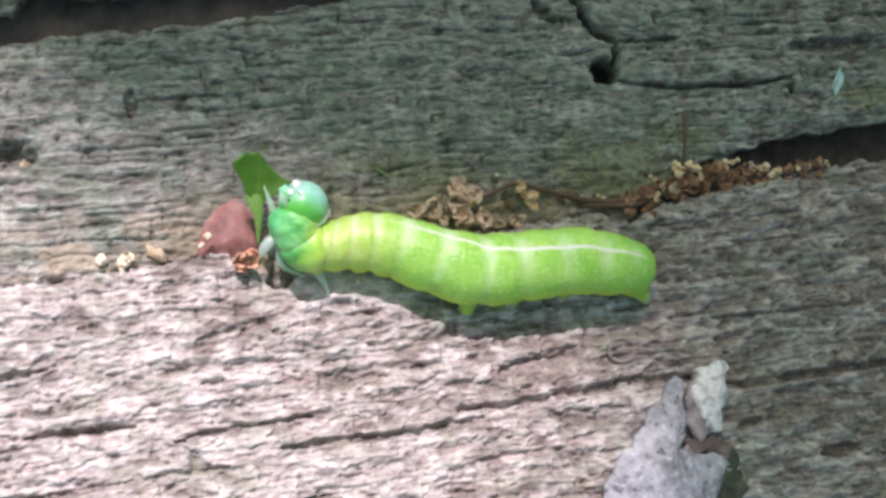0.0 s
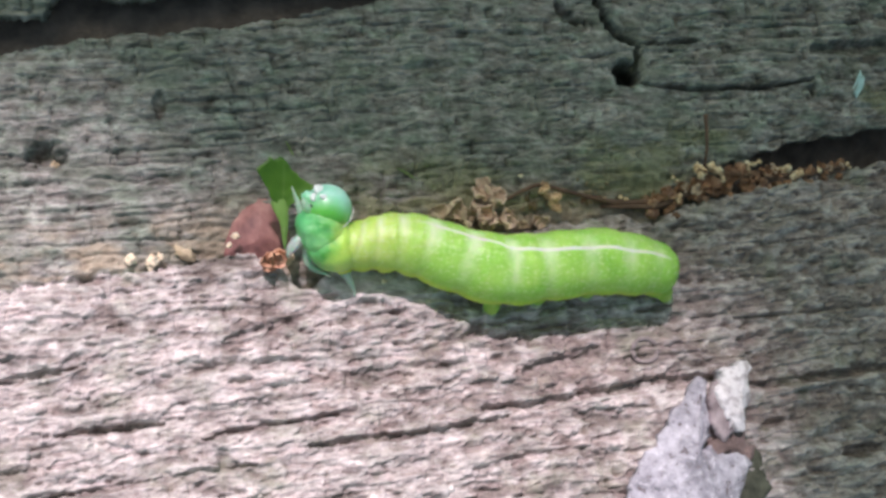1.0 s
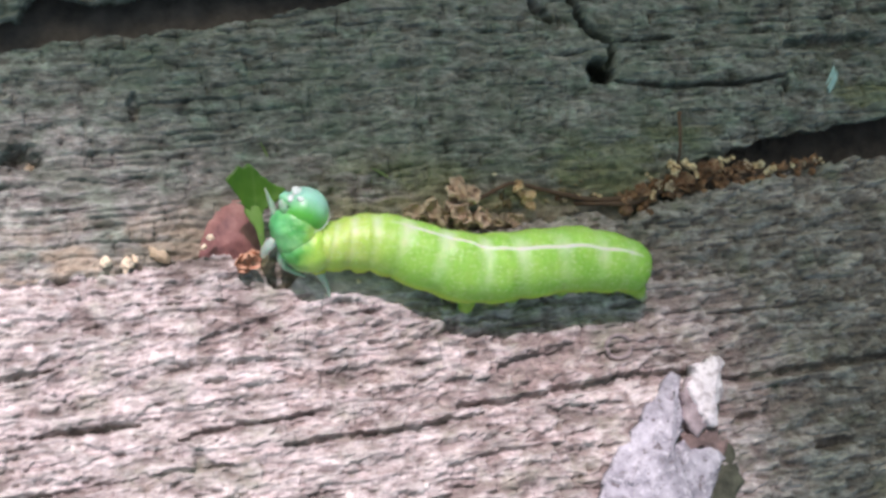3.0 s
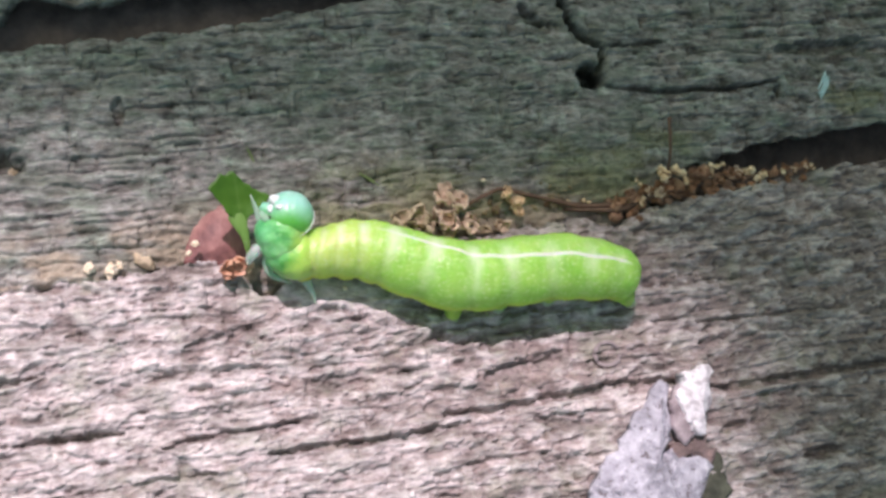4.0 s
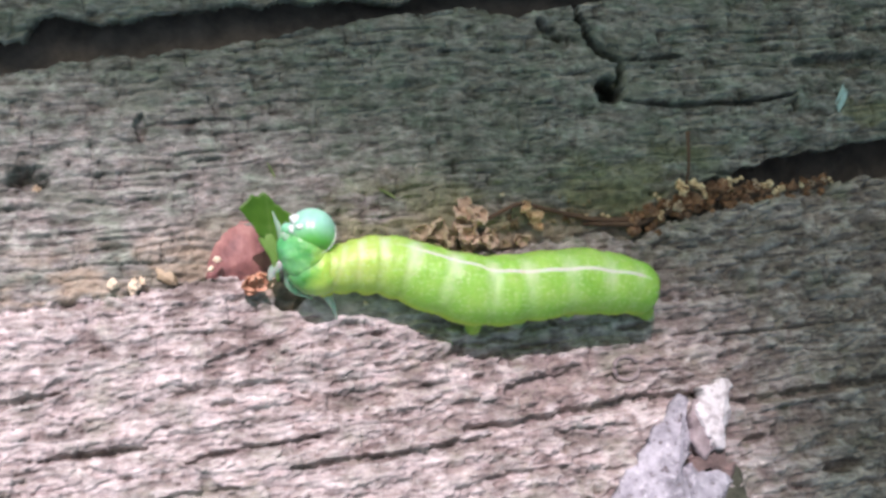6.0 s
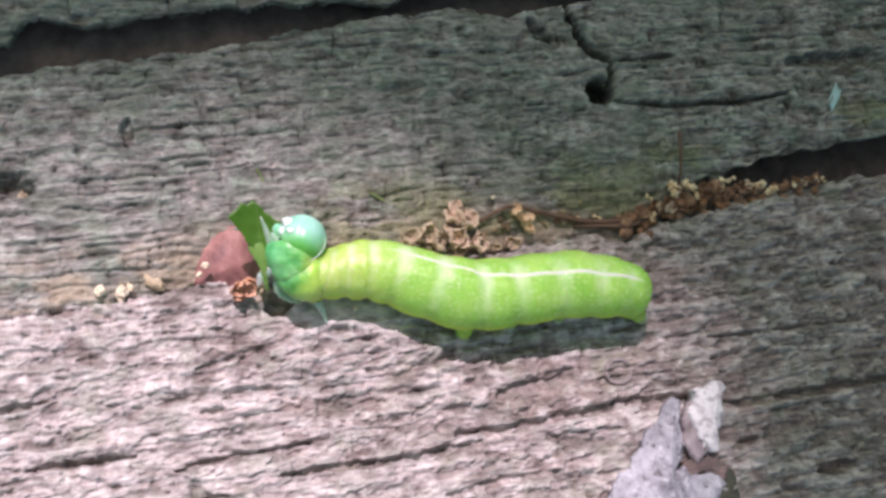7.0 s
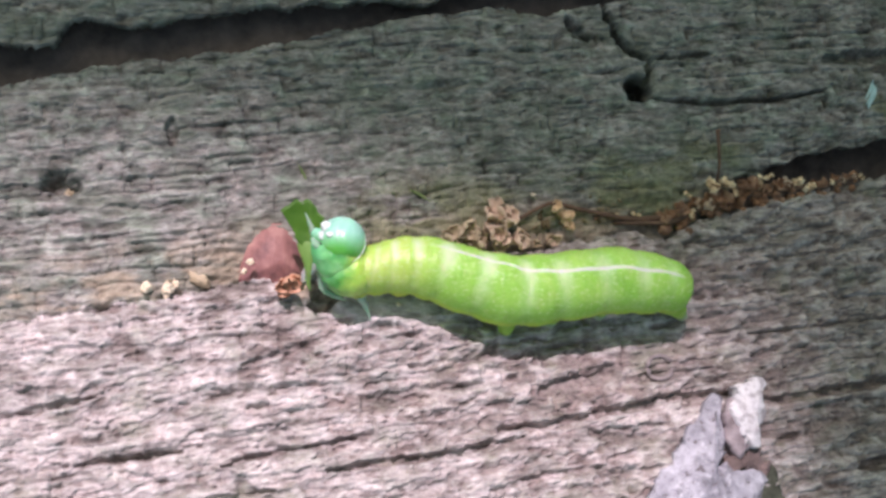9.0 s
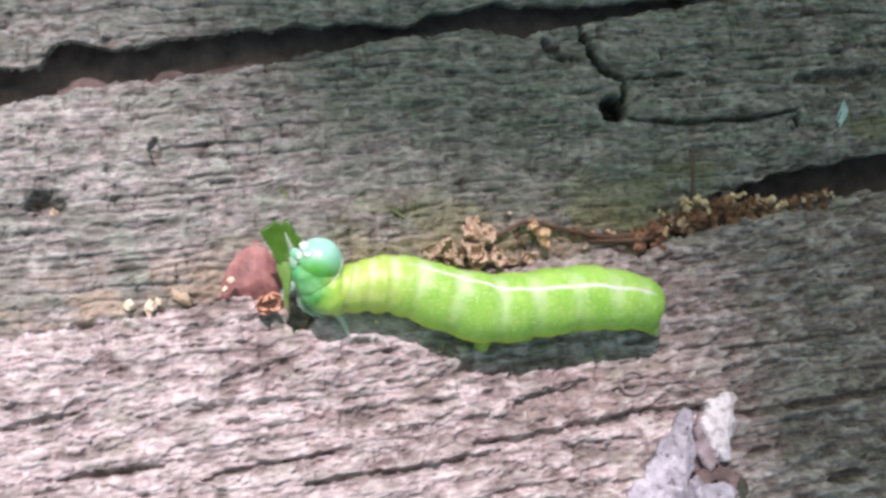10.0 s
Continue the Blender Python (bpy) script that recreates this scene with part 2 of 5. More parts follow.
def grey_bark():
    m = Nodes("lilac_grey_bark")
    v = m.coords()
    a, b = m.noise(v, 330, 5, 0.65), m.noise(v, 1500, 4, 0.65)
    color = m.ramp(a, [(0.34, (0.18, 0.175, 0.20)), (0.50, (0.36, 0.35, 0.40)), (0.64, (0.54, 0.53, 0.59))])
    color = m.mix(m.step(b, 0.42, 0.34), color, (0.15, 0.13, 0.14))
    color = m.mix(m.math("MULTIPLY", m.step(b, 0.56, 0.66), 0.7), color, (0.66, 0.65, 0.71))
    return m.finish(color, 0.9, m.math("ADD", a, m.math("MULTIPLY", b, 0.6)), 0.0006, 0.8)


BARK_GREY = grey_bark()
BARK_WHITE = simple("white_crust", [(0.34, (0.36, 0.32, 0.34)), (0.56, (0.84, 0.80, 0.83))], 1000, 0.9, 1500, 0.0005)
BARK_PINK = simple("pinkish_bark", [(0.3, (0.20, 0.16, 0.17)), (0.7, (0.46, 0.39, 0.41))], 700, 0.9, 1300, 0.0004)
BARK_BROWN = simple("brown_bark_inside", [(0.3, (0.09, 0.065, 0.062)), (0.55, (0.22, 0.16, 0.15)), (0.75, (0.42, 0.28, 0.26))], 600, 0.85, 1300, 0.0003)
MOSS = simple("dark_moss", [(0.3, (0.04, 0.042, 0.03)), (0.7, (0.12, 0.125, 0.09))], 900, 0.9, 1500, 0.0003)
SILK = simple("pale_silk", [(0.3, (0.34, 0.53, 0.55)), (0.7, (0.52, 0.69, 0.72))], 900, 0.5)
FIBRE = simple("dark_fibre", [(0.3, (0.18, 0.15, 0.15)), (0.7, (0.33, 0.285, 0.285))], 900, 0.8)
ROTTEN = simple("rotten_wood", [(0.3, (0.13, 0.10, 0.09)), (0.7, (0.25, 0.19, 0.17))], 500, 0.95, 900, 0.0004)
SOIL = simple("leaf_litter_soil", [(0.3, (0.035, 0.025, 0.016)), (0.6, (0.09, 0.065, 0.04)), (0.8, (0.14, 0.10, 0.06))], 18, 0.95, 60, 0.01)
TRUNK = simple("tree_bark", [(0.3, (0.07, 0.055, 0.045)), (0.7, (0.20, 0.17, 0.14))], 40, 0.9, 60, 0.01, (1, 1, 0.25))


# ---- mesh helpers ----
def empty(name, m=None):
    ob = new(name)
    ob.empty_display_size = 0.002
    if m is not None:
        ob.matrix_basis = m
    return ob


def solid(name, verts, faces, material, parent=None, label="", smooth=True, attrs=None, scale=MM):
    """One mesh from vertices in millimetres, under a thing or on its own."""
    me = bpy.data.meshes.new(name)
    me.from_pydata([(v[0] * scale, v[1] * scale, v[2] * scale) for v in verts], [], [tuple(f) for f in faces])
    me.materials.append(material)
    if smooth:
        me.polygons.foreach_set("use_smooth", [True] * len(me.polygons))
    for key, values in (attrs or {}).items():
        me.attributes.new(key, "FLOAT", "POINT").data.foreach_set("value", np.asarray(values, dtype=np.float32))
    me.update()
    ob = new(name, me)
    ob.parent = parent
    return tagged(ob, label) if label else ob


def spline(points, count):
    """Evenly parted Catmull-Rom curve through points of any width."""
    p = np.array(points, float)
    p = np.vstack([2 * p[0] - p[1], p, 2 * p[-1] - p[-2]])
    out = []
    for i in range(1, len(p) - 2):
        for u in np.linspace(0, 1, 24, endpoint=False):
            a, b, c, d = p[i - 1:i + 3]
            out.append(0.5 * (2 * b + (c - a) * u + (2 * a - 5 * b + 4 * c - d) * u * u + (3 * b - a - 3 * c + d) * u ** 3))
    out.append(p[-2])
    out = np.array(out)
    run = np.r_[0, np.cumsum(np.linalg.norm(np.diff(out[:, :3], axis=0), axis=1))]
    at = np.linspace(0, run[-1], count)
    return np.stack([np.interp(at, run, out[:, k]) for k in range(out.shape[1])], 1)


def ring_frame(way):
    way = way / (np.linalg.norm(way) + 1e-12)
    up = np.array((0, 0, 1.0)) if abs(way[2]) < 0.95 else np.array((0, 1.0, 0))
    side = np.cross(way, up)
    side /= np.linalg.norm(side)
    return side, np.cross(side, way)


def tube(points, rings=12, around=10, rough=0.0, seed=0, flat=1.0):
    """A tapered tube along points (x, y, z, radius)."""
    rng = np.random.default_rng(seed)
    c = spline(points, rings)
    verts, faces = [], []
    ways = np.gradient(c[:, :3], axis=0)
    for i in range(rings):
        side, up = ring_frame(ways[i])
        for k in range(around):
            a = 2 * math.pi * k / around
            r = c[i, 3] * (1 + rough * rng.normal())
            verts.append(c[i, :3] + side * math.cos(a) * r + up * math.sin(a) * r * flat)
    for i in range(rings - 1):
        for k in range(around):
            j = (k + 1) % around
            faces.append((i * around + k, i * around + j, (i + 1) * around + j, (i + 1) * around + k))
    faces.append(tuple(range(around))[::-1])
    faces.append(tuple((rings - 1) * around + k for k in range(around)))
    return verts, faces


def ball(rx, ry, rz, n=16, m=24, bend=None):
    """An ellipsoid; bend(x, y, z of the unit ball) gives a factor on the radius."""
    verts, faces = [], []
    for i in range(n + 1):
        th = math.pi * i / n
        for k in range(m):
            ph = 2 * math.pi * k / m
            x, y, z = math.sin(th) * math.cos(ph), math.sin(th) * math.sin(ph), math.cos(th)
            s = bend(x, y, z) if bend else 1.0
            verts.append((x * rx * s, y * ry * s, z * rz * s))
    for i in range(n):
        for k in range(m):
            j = (k + 1) % m
            faces.append((i * m + k, (i + 1) * m + k, (i + 1) * m + j, i * m + j))
    return verts, faces


def flake(outline, thick, dome, rough, seed, rings=9, count=72):
    """A broken flake with an uneven top, from a coarse outline (x, y) about its middle."""
    rng = np.random.default_rng(seed)
    o = np.array(outline + outline[:1], float)
    run = np.r_[0, np.cumsum(np.linalg.norm(np.diff(o, axis=0), axis=1))]
    at = np.linspace(0, run[-1], count, endpoint=False)
    o = np.stack([np.interp(at, run, o[:, k]) for k in (0, 1)], 1)
    mid = o.mean(0)
    knots = rng.normal(0, rough * 1.6, (count // 3, 2))
    jit = np.stack([np.interp(np.arange(count), np.arange(0, count, 3)[:count // 3], knots[:, k]) for k in (0, 1)], 1) + rng.normal(0, rough * 0.25, o.shape)
    verts, faces = [(mid[0], mid[1], thick + dome)], []
    for i in range(1, rings + 1):
        u = i / rings
        for x, y in mid + (o - mid) * u + jit * u ** 6:
            h = fbm(np.array([x * 1.3 + seed]), np.array([y * 1.1]), 5 + seed, 5)[0] - 0.5
            verts.append((x, y, thick + dome * (1 - u * u) + h * rough * 4 * (1 - 0.5 * u)))
    for x, y in o + jit:
        verts.append((x * 1.0, y * 1.0, 0.0))
    for k in range(count):
        j = (k + 1) % count
        faces.append((0, 1 + k, 1 + j))
        for i in range(rings):
            a, b = 1 + i * count, 1 + (i + 1) * count
            faces.append((a + k, b + k, b + j, a + j))
    faces.append(tuple(1 + rings * count + k for k in range(count))[::-1])
    return verts, faces


def crumpled(seed, size, petals):
    """A dry floret: a few crumpled cupped petals round a knob."""
    rng = np.random.default_rng(seed)
    verts, faces = ball(size * 0.32, size * 0.32, size * 0.36, 8, 10)
    for p in range(petals):
        turn = 2 * math.pi * p / petals + rng.normal(0, 0.3)
        tilt = rng.uniform(0.35, 1.1)
        m = Euler((0, -tilt, turn)).to_matrix()
        wide, long = size * rng.uniform(0.32, 0.5), size * rng.uniform(0.7, 1.1)
        base = len(verts)
        for sheet in (0.0, size * 0.07):
            for i in range(7):
                for k in range(7):
                    u, w = i / 6, k / 3 - 1
                    q = Vector((0.1 * size + long * u, wide * w * math.sin(math.pi * (0.12 + 0.8 * u)),
                                size * 0.25 * w * w + size * (0.20 * noise.noise((u * 3 + seed, w * 2, p)) + 0.22 * noise.noise((u * 8 + seed, w * 5, p))) + sheet))
                    verts.append(tuple(m @ q))
        for sheet in (0, 49):
            for i in range(6):
                for k in range(6):
                    a = base + sheet + i * 7 + k
                    q = (a, a + 1, a + 8, a + 7)
                    faces.append(q if sheet else q[::-1])
        rim = [k for k in range(7)] + [7 * i + 6 for i in range(1, 7)] + [42 + k for k in range(5, -1, -1)] + [7 * i for i in range(5, 0, -1)]
        for a, b in zip(rim, rim[1:] + rim[:1]):
            faces.append((base + a, base + b, base + 49 + b, base + 49 + a))
    return verts, faces


def lumpy(seed, size, lobes):
    """A dry bud: a few uneven rounded lobes grown together."""
    rng = np.random.default_rng(seed)
    verts, faces = [], []
    for p in range(lobes):
        r = size * rng.uniform(0.30, 0.52)
        at = rng.normal(0, size * 0.29, 3) * (1, 1, 0.7)
        v, f = ball(r, r * rng.uniform(0.75, 1.1), r * rng.uniform(0.7, 1.0), 12, 16, lambda a, b, c: 1 + 0.55 * noise.noise((a * 1.9 + seed, b * 1.9 + p, c * 1.9)) + 0.22 * noise.noise((a * 5 + seed, b * 5 + p, c * 5)))
        base = len(verts)
        verts += [(a + at[0], b + at[1], c + at[2]) for a, b, c in v]
        faces += [tuple(q + base for q in face) for face in f]
    return verts, faces


# ---- noise on arrays ----
def hashed(ix, iy, seed):
    h = (ix.astype(np.int64) * 374761393 + iy.astype(np.int64) * 668265263 + seed * 974634777) & 0xFFFFFFFF
    h = ((h ^ (h >> 13)) * 1274126177) & 0xFFFFFFFF
    h = ((h ^ (h >> 16)) * 2246822519) & 0xFFFFFFFF
    return ((h ^ (h >> 15)) & 0xFFFFFF) / float(0x1000000)


def vnoise(x, y, seed):
    ix, iy = np.floor(x), np.floor(y)
    fx, fy = x - ix, y - iy
    fx, fy = fx * fx * (3 - 2 * fx), fy * fy * (3 - 2 * fy)
    a, b = hashed(ix, iy, seed), hashed(ix + 1, iy, seed)
    c, d = hashed(ix, iy + 1, seed), hashed(ix + 1, iy + 1, seed)
    return (a + (b - a) * fx) * (1 - fy) + (c + (d - c) * fx) * fy


def fbm(x, y, seed, octaves=4):
    total, amp, norm = 0.0, 1.0, 0.0
    for k in range(octaves):
        total = total + amp * vnoise(x * 2 ** k, y * 2 ** k, seed + 17 * k)
        norm += amp
        amp *= 0.55
    return total / norm


def blocks(s, n, wide, long, seed):
    """Rows along the grain, each broken across here and there: the distance to the row's edge, to the break, and the block's random number."""
    row = np.floor(n / wide)
    jig = 0.5 * (hashed(row, row * 0, seed) - 0.5)
    edge = np.minimum(np.abs(n / wide - row), np.abs(row + 1 - n / wide)) * wide
    u = s / long + 41.7 * hashed(row, row * 0 + 3, seed) + jig
    k = np.floor(u)
    b0 = k + 0.7 * (hashed(k, row, seed + 1) - 0.5)
    b1 = k + 1 + 0.7 * (hashed(k + 1, row, seed + 1) - 0.5)
    ident = np.where(u < b0, k - 1, np.where(u > b1, k + 1, k))
    gap = np.minimum(np.abs(u - b0), np.abs(u - b1)) * long
    return edge, gap, hashed(ident, row, seed + 2)


def terrace(f, levels, soft):
    """Turns a smooth field of 0 to 1 into flat steps with soft edges."""
    v = f * levels
    k = np.floor(v)
    u = np.clip((v - k - 0.5 + soft) / (2 * soft), 0, 1)
    return (k + u * u * (3 - 2 * u)) / levels


def smooth(x, a, b):
    u = np.clip((x - a) / (b - a), 0, 1)
    return u * u * (3 - 2 * u)


# ---- the timber ----
def axis_steps(lo, hi, step, far_lo, far_hi):
    mid = np.arange(lo, hi + step / 2, step)

    def grow(start, end):
        out, d, p = [], step, start
        sign = 1 if end > start else -1
        while abs(end - p) > d * 1.4:
            d *= 1.22
            p += sign * d
            out.append(p)
        out[-1] = end
        return out
    return np.array(grow(lo, far_lo)[::-1] + list(mid) + grow(hi, far_hi))


LEDGE = np.array([(-60, -5), (-37.1, 0.3), (-34, 1.2), (-28.2, 1.9), (-24.2, 2.9), (-21.9, 3.5), (-17.7, 4.4), (-16.0, 3.9), (-14.9, 2.8), (-13.5, 1.5),
                  (-12.2, 1.1), (-10.6, 2.6), (-8, 4.6), (0, 6.2), (5.2, 6.6), (6.3, 7.0), (11.1, 8.0), (16.7, 9.0), (18.2, 8.0), (19.4, 8.1), (21.9, 10.0),
                  (27.9, 11.5), (34.1, 13.0), (44.9, 15.4), (70, 20)])
LEDGE_UP = np.array([(16, 9.5), (22, 12.2), (25.1, 13.4), (29.4, 14.8), (33.5, 16.2), (35.8, 17.2), (45.4, 19.1), (70, 24)])
GAP_LOW = np.array([(-70, 13), (-39.3, 20.4), (-37.2, 21.3), (-34.9, 21.6), (-31.3, 22.8), (-25.7, 23.8), (-19.9, 24.7), (-15.9, 25.9), (-8.8, 27.8),
                    (-0.2, 29.8), (5.0, 30.7), (9.0, 30.0), (13, 31.2), (16, 32.2), (30, 35.5), (70, 44)])
GAP_UP = np.array([(-70, 18), (-39.5, 23.6), (-35.2, 24.0), (-34.6, 25.4), (-33.8, 26.2), (-30.5, 26.6), (-29.0, 26.4), (-26.2, 27.3), (-21.8, 27.9),
                   (-16, 29.5), (-9, 30.0), (-2.5, 30.7), (4.8, 32.9), (16.5, 34.0), (24, 35.0), (30, 35.8), (70, 44.5)])
CRACKS = [  # polyline, half width, depth
    ([(15.0, 32.4), (15.4, 30.3), (16.2, 28.3), (17.2, 26.8), (19.2, 26.0), (19.1, 24.2), (18.7, 22.4)], 0.48, 3.00),
    ([(18.0, 22.2), (20.5, 21.8), (24, 21.7), (29.0, 22.3), (33, 22.6), (37.9, 23.7)], 0.30, 1.00),
    ([(19.2, 26.1), (22.5, 26.5), (25.8, 27.0)], 0.34, 0.80),
    ([(37.7, 22.2), (37.9, 23.2)], 0.45, 1.50),
    ([(38.2, 27.0), (41.9, 27.6), (45.9, 27.75), (50.4, 28.0), (54, 28.3)], 0.80, 0.95),
    ([(11.2, 29.6), (11.9, 28.7), (13.1, 27.9)], 0.75, 1.40),
    ([(2.4, -9.0), (7.5, -8.5), (14.4, -7.4), (19.4, -6.4), (23.2, -6.3), (28.2, -7.0), (34.7, -6.2), (41.9, -5.1), (50, -4.2)], 0.50, 1.00),
    ([(-12.6, -12.1), (-7.9, -11.5), (-2.6, -11.0), (4.4, -9.7)], 0.38, 0.82),
    ([(-21.1, -11.4), (-15.8, -10.3), (-10.2, -9.5)], 0.32, 0.68),
    ([(-9.2, -6.5), (-5.4, -6.1), (-0.9, -5.4)], 0.95, 0.62),
    ([(6.6, -5.8), (9.8, -5.2), (12.8, -4.0)], 1.25, 0.85),
    ([(-36.7, -6.9), (-34.2, -6.4), (-31.0, -5.8)], 0.35, 0.58),
    ([(-32.3, -11.1), (-29.0, -10.7), (-24.2, -10.2)], 0.35, 0.58),
    ([(-33.0, -15.9), (-26.3, -14.9), (-21.5, -14.1), (-17, -13.6)], 0.35, 0.68),
    ([(1.2, -14.1), (4, -13.6), (6.8, -13.0)], 0.38, 0.48),
    ([(26.6, -0.7), (34, 0.0), (42.8, 0.9)], 0.23, 0.44),
    ([(-19.5, -3.4), (-15, -1.9), (-12.1, -0.9)], 0.38, 0.48),
    ([(36.7, -13.1), (40.3, -12.6)], 0.62, 1.20),
    ([(-25.3, 16.0), (-25.4, 17.5)], 0.61, 0.86),
    ([(28.2, -10.8), (30.5, -10.0)], 0.48, 0.90),
]
DIP = 1.1
HOLES = [(17.9, 22.9, 1.5, 1.4, 6.0), (-34.2, 11.9, 1.9, 1.3, 2.0)]       # x, y, half sizes, depth


def polyline_distance(x, y, pts):
    d = np.full(x.shape, 1e9)
    along = np.zeros(x.shape)
    run = 0.0
    total = sum(math.dist(a, b) for a, b in zip(pts, pts[1:]))
    for (ax, ay), (bx, by) in zip(pts, pts[1:]):
        ex, ey = bx - ax, by - ay
        n = ex * ex + ey * ey
        u = np.clip(((x - ax) * ex + (y - ay) * ey) / n, 0, 1)
        q = np.hypot(x - ax - u * ex, y - ay - u * ey)
        along = np.where(q < d, (run + u * math.sqrt(n)) / total, along)
        d = np.minimum(d, q)
        run += math.sqrt(n)
    return d, along


def lean(x, row):
    """How far a row of the mesh is shifted in y, so that it runs along the cracks."""
    return 0.19 * np.clip(x, -45, 55) * smooth(row, -70, -28) * (1 - smooth(row, 46, 95))


def timber_surface():
    gx = axis_steps(-43, 53, 0.12, -420, 480)
    gy = axis_steps(-27, 45, 0.10, -75, 100)
    x, y = np.meshgrid(gx, gy)
    y = y + lean(x, y)                       # rows of the mesh follow the cracks
    s = x + 0.12 * y
    n = y - 0.12 * x + 1.1 * (fbm(x / 26, y / 14, 3, 2) - 0.5) + 0.5 * (fbm(x / 7, y / 3.0, 4, 2) - 0.5)
    # broad swell, ridges along the grain, and two sizes of broken blocks
    z = 1.1 * (fbm(s / 34, n / 7, 11, 3) - 0.5)
    mid = smooth(y - np.interp(gx, LEDGE[:, 0], LEDGE[:, 1])[None, :], 0, 1.0)
    near = 1 - mid
    z += 0.62 * (fbm(s / 11, n / 0.9, 21, 4) - 0.5) * (0.72 - 0.32 * mid)
    # flakes: broken plates lying along the grain, in three sizes
    warp = 0.9 * (fbm(s / 2.4, n / 1.5, 6, 3) - 0.5)
    broad = terrace(fbm(s / 3.7 + 0.5 * warp, n / 1.2 + warp, 31, 4), 7, 0.13)
    flaky = terrace(fbm(s / 1.8 + 0.6 * warp, n / 0.62 + warp, 41, 3), 6, 0.14)
    tiny = terrace(fbm(s / 0.95, n / 0.42 + warp, 47, 3), 5, 0.14)
    z += (1.20 * near + 0.38 * mid) * (broad - 0.5) + (0.62 * near + 0.35 * mid) * (flaky - 0.5) + (0.22 * near + 0.24 * mid) * (tiny - 0.5)
    z += (0.20 * near + 0.12 * mid) * (fbm(s / 5.0, n / 0.30 + 0.5 * warp, 49, 3) - 0.5)
    # rows of blocks, split across here and there
    r1, c1, t1 = blocks(s, n + 0.95 * (fbm(s / 2.6, n / 1.6, 6, 3) - 0.5), 1.35, 4.6, 31)
    r2, c2, t2 = blocks(s, n + 1.0 * (fbm(s / 1.6, n / 1.2, 7, 3) - 0.5), 0.80, 2.1, 41)
    worn = smooth(fbm(s / 6, n / 2.5, 51, 2), 0.46, 0.66)
    split = smooth(fbm(s / 3, n / 2, 53, 2), 0.46, 0.60)
    fine = smooth(fbm(s / 2.5, n / 1.2, 55, 2), 0.42, 0.60)
    z += 0.16 * (t1 - 0.5) - 0.30 * np.exp(-(r1 / 0.15) ** 2) * worn - (0.26 + 0.06 * mid) * np.exp(-(c1 / 0.12) ** 2) * split
    z += 0.12 * (t2 - 0.5) - (0.12 * np.exp(-(r2 / 0.09) ** 2) + (0.14 + 0.08 * mid) * np.exp(-(c2 / 0.10) ** 2)) * fine
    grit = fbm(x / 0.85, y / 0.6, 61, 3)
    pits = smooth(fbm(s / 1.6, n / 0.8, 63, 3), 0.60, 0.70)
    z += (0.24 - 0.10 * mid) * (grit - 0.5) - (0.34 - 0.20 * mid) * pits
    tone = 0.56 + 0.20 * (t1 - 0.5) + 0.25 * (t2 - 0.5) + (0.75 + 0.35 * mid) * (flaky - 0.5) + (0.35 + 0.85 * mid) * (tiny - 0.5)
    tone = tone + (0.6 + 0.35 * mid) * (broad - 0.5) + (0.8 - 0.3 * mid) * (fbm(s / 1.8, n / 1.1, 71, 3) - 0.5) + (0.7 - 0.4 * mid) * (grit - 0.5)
    checks = np.maximum(np.exp(-(c1 / 0.16) ** 2) * split, 0.8 * np.exp(-(c2 / 0.12) ** 2) * fine)      # dirt and shade painted into the cross checks
    # pits and checks carry painted recess shade along with the dirt
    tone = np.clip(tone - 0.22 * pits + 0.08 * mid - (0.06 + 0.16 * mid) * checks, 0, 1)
    block = (np.abs(x - 11.4) < 1.1 - 0.5 * (y - 21.4)) & (np.abs(y - 21.4 - 0.1 * (x - 11.4)) < 0.75)      # one pale raised block
    tone = np.clip(tone, 0, 0.8) + 0.30 * block
    z += 0.25 * block
    tone = tone + 0.09 * mid * (1 - smooth(x, -28, -17))                   # middle slab paler towards the left
    tone = tone - 0.24 * smooth(x, 18, 40) * mid                         # deeper shade painted into the middle slab beyond the wide end of the crack
    tone = tone - near * (0.19 * smooth(x + 0.9 * y, -30, -14) + 0.22 * smooth(x + 0.9 * y, 14, 30))                # near slab darker towards the open end of the crack
    spot = np.hypot((x + 19.1) / 1.3, (y + 3.0) / 2.6) + 1.4 * (fbm(x / 0.9, y / 0.9, 68, 3) - 0.5)
    tone = np.clip(tone - 0.42 * (1 - smooth(spot, 0.45, 1.0)), 0, 1.1)     # an old dark stain
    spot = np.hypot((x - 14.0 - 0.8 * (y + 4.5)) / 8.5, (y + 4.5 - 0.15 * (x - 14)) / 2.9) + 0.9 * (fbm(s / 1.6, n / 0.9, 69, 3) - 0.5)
    tone = np.clip(tone - 0.34 * (1 - smooth(spot, 0.5, 1.1)), 0, 1.1)     # a darker patch of wood beside the tail
    # hollows and rises of the worn surface under and beside the caterpillar
    z -= DIP * np.exp(-((x - 14) / 8.0) ** 2 - ((y + 0.5) / 3.2) ** 2)
    # short fissures along the grain
    rng = np.random.default_rng(5)
    for k in range(300):
        cx, cy = rng.uniform(-44, 54), rng.uniform(-20, 38)
        length, wide, deep = rng.uniform(1.5, 9.0), rng.uniform(0.08, 0.22), rng.uniform(0.15, 0.42)
        i0, i1 = np.searchsorted(gx, (cx - length, cx + length))
        j0, j1 = np.searchsorted(gy, (cy - 0.19 * cx - 4, cy - 0.19 * cx + 4))
        sub = (slice(j0, j1), slice(i0, i1))
        u = ((x[sub] - cx) + 0.12 * (y[sub] - cy)) / length
        w = (n[sub] - (cy - 0.12 * cx)) / wide + 0.8 * np.sin(u * 4 + k)
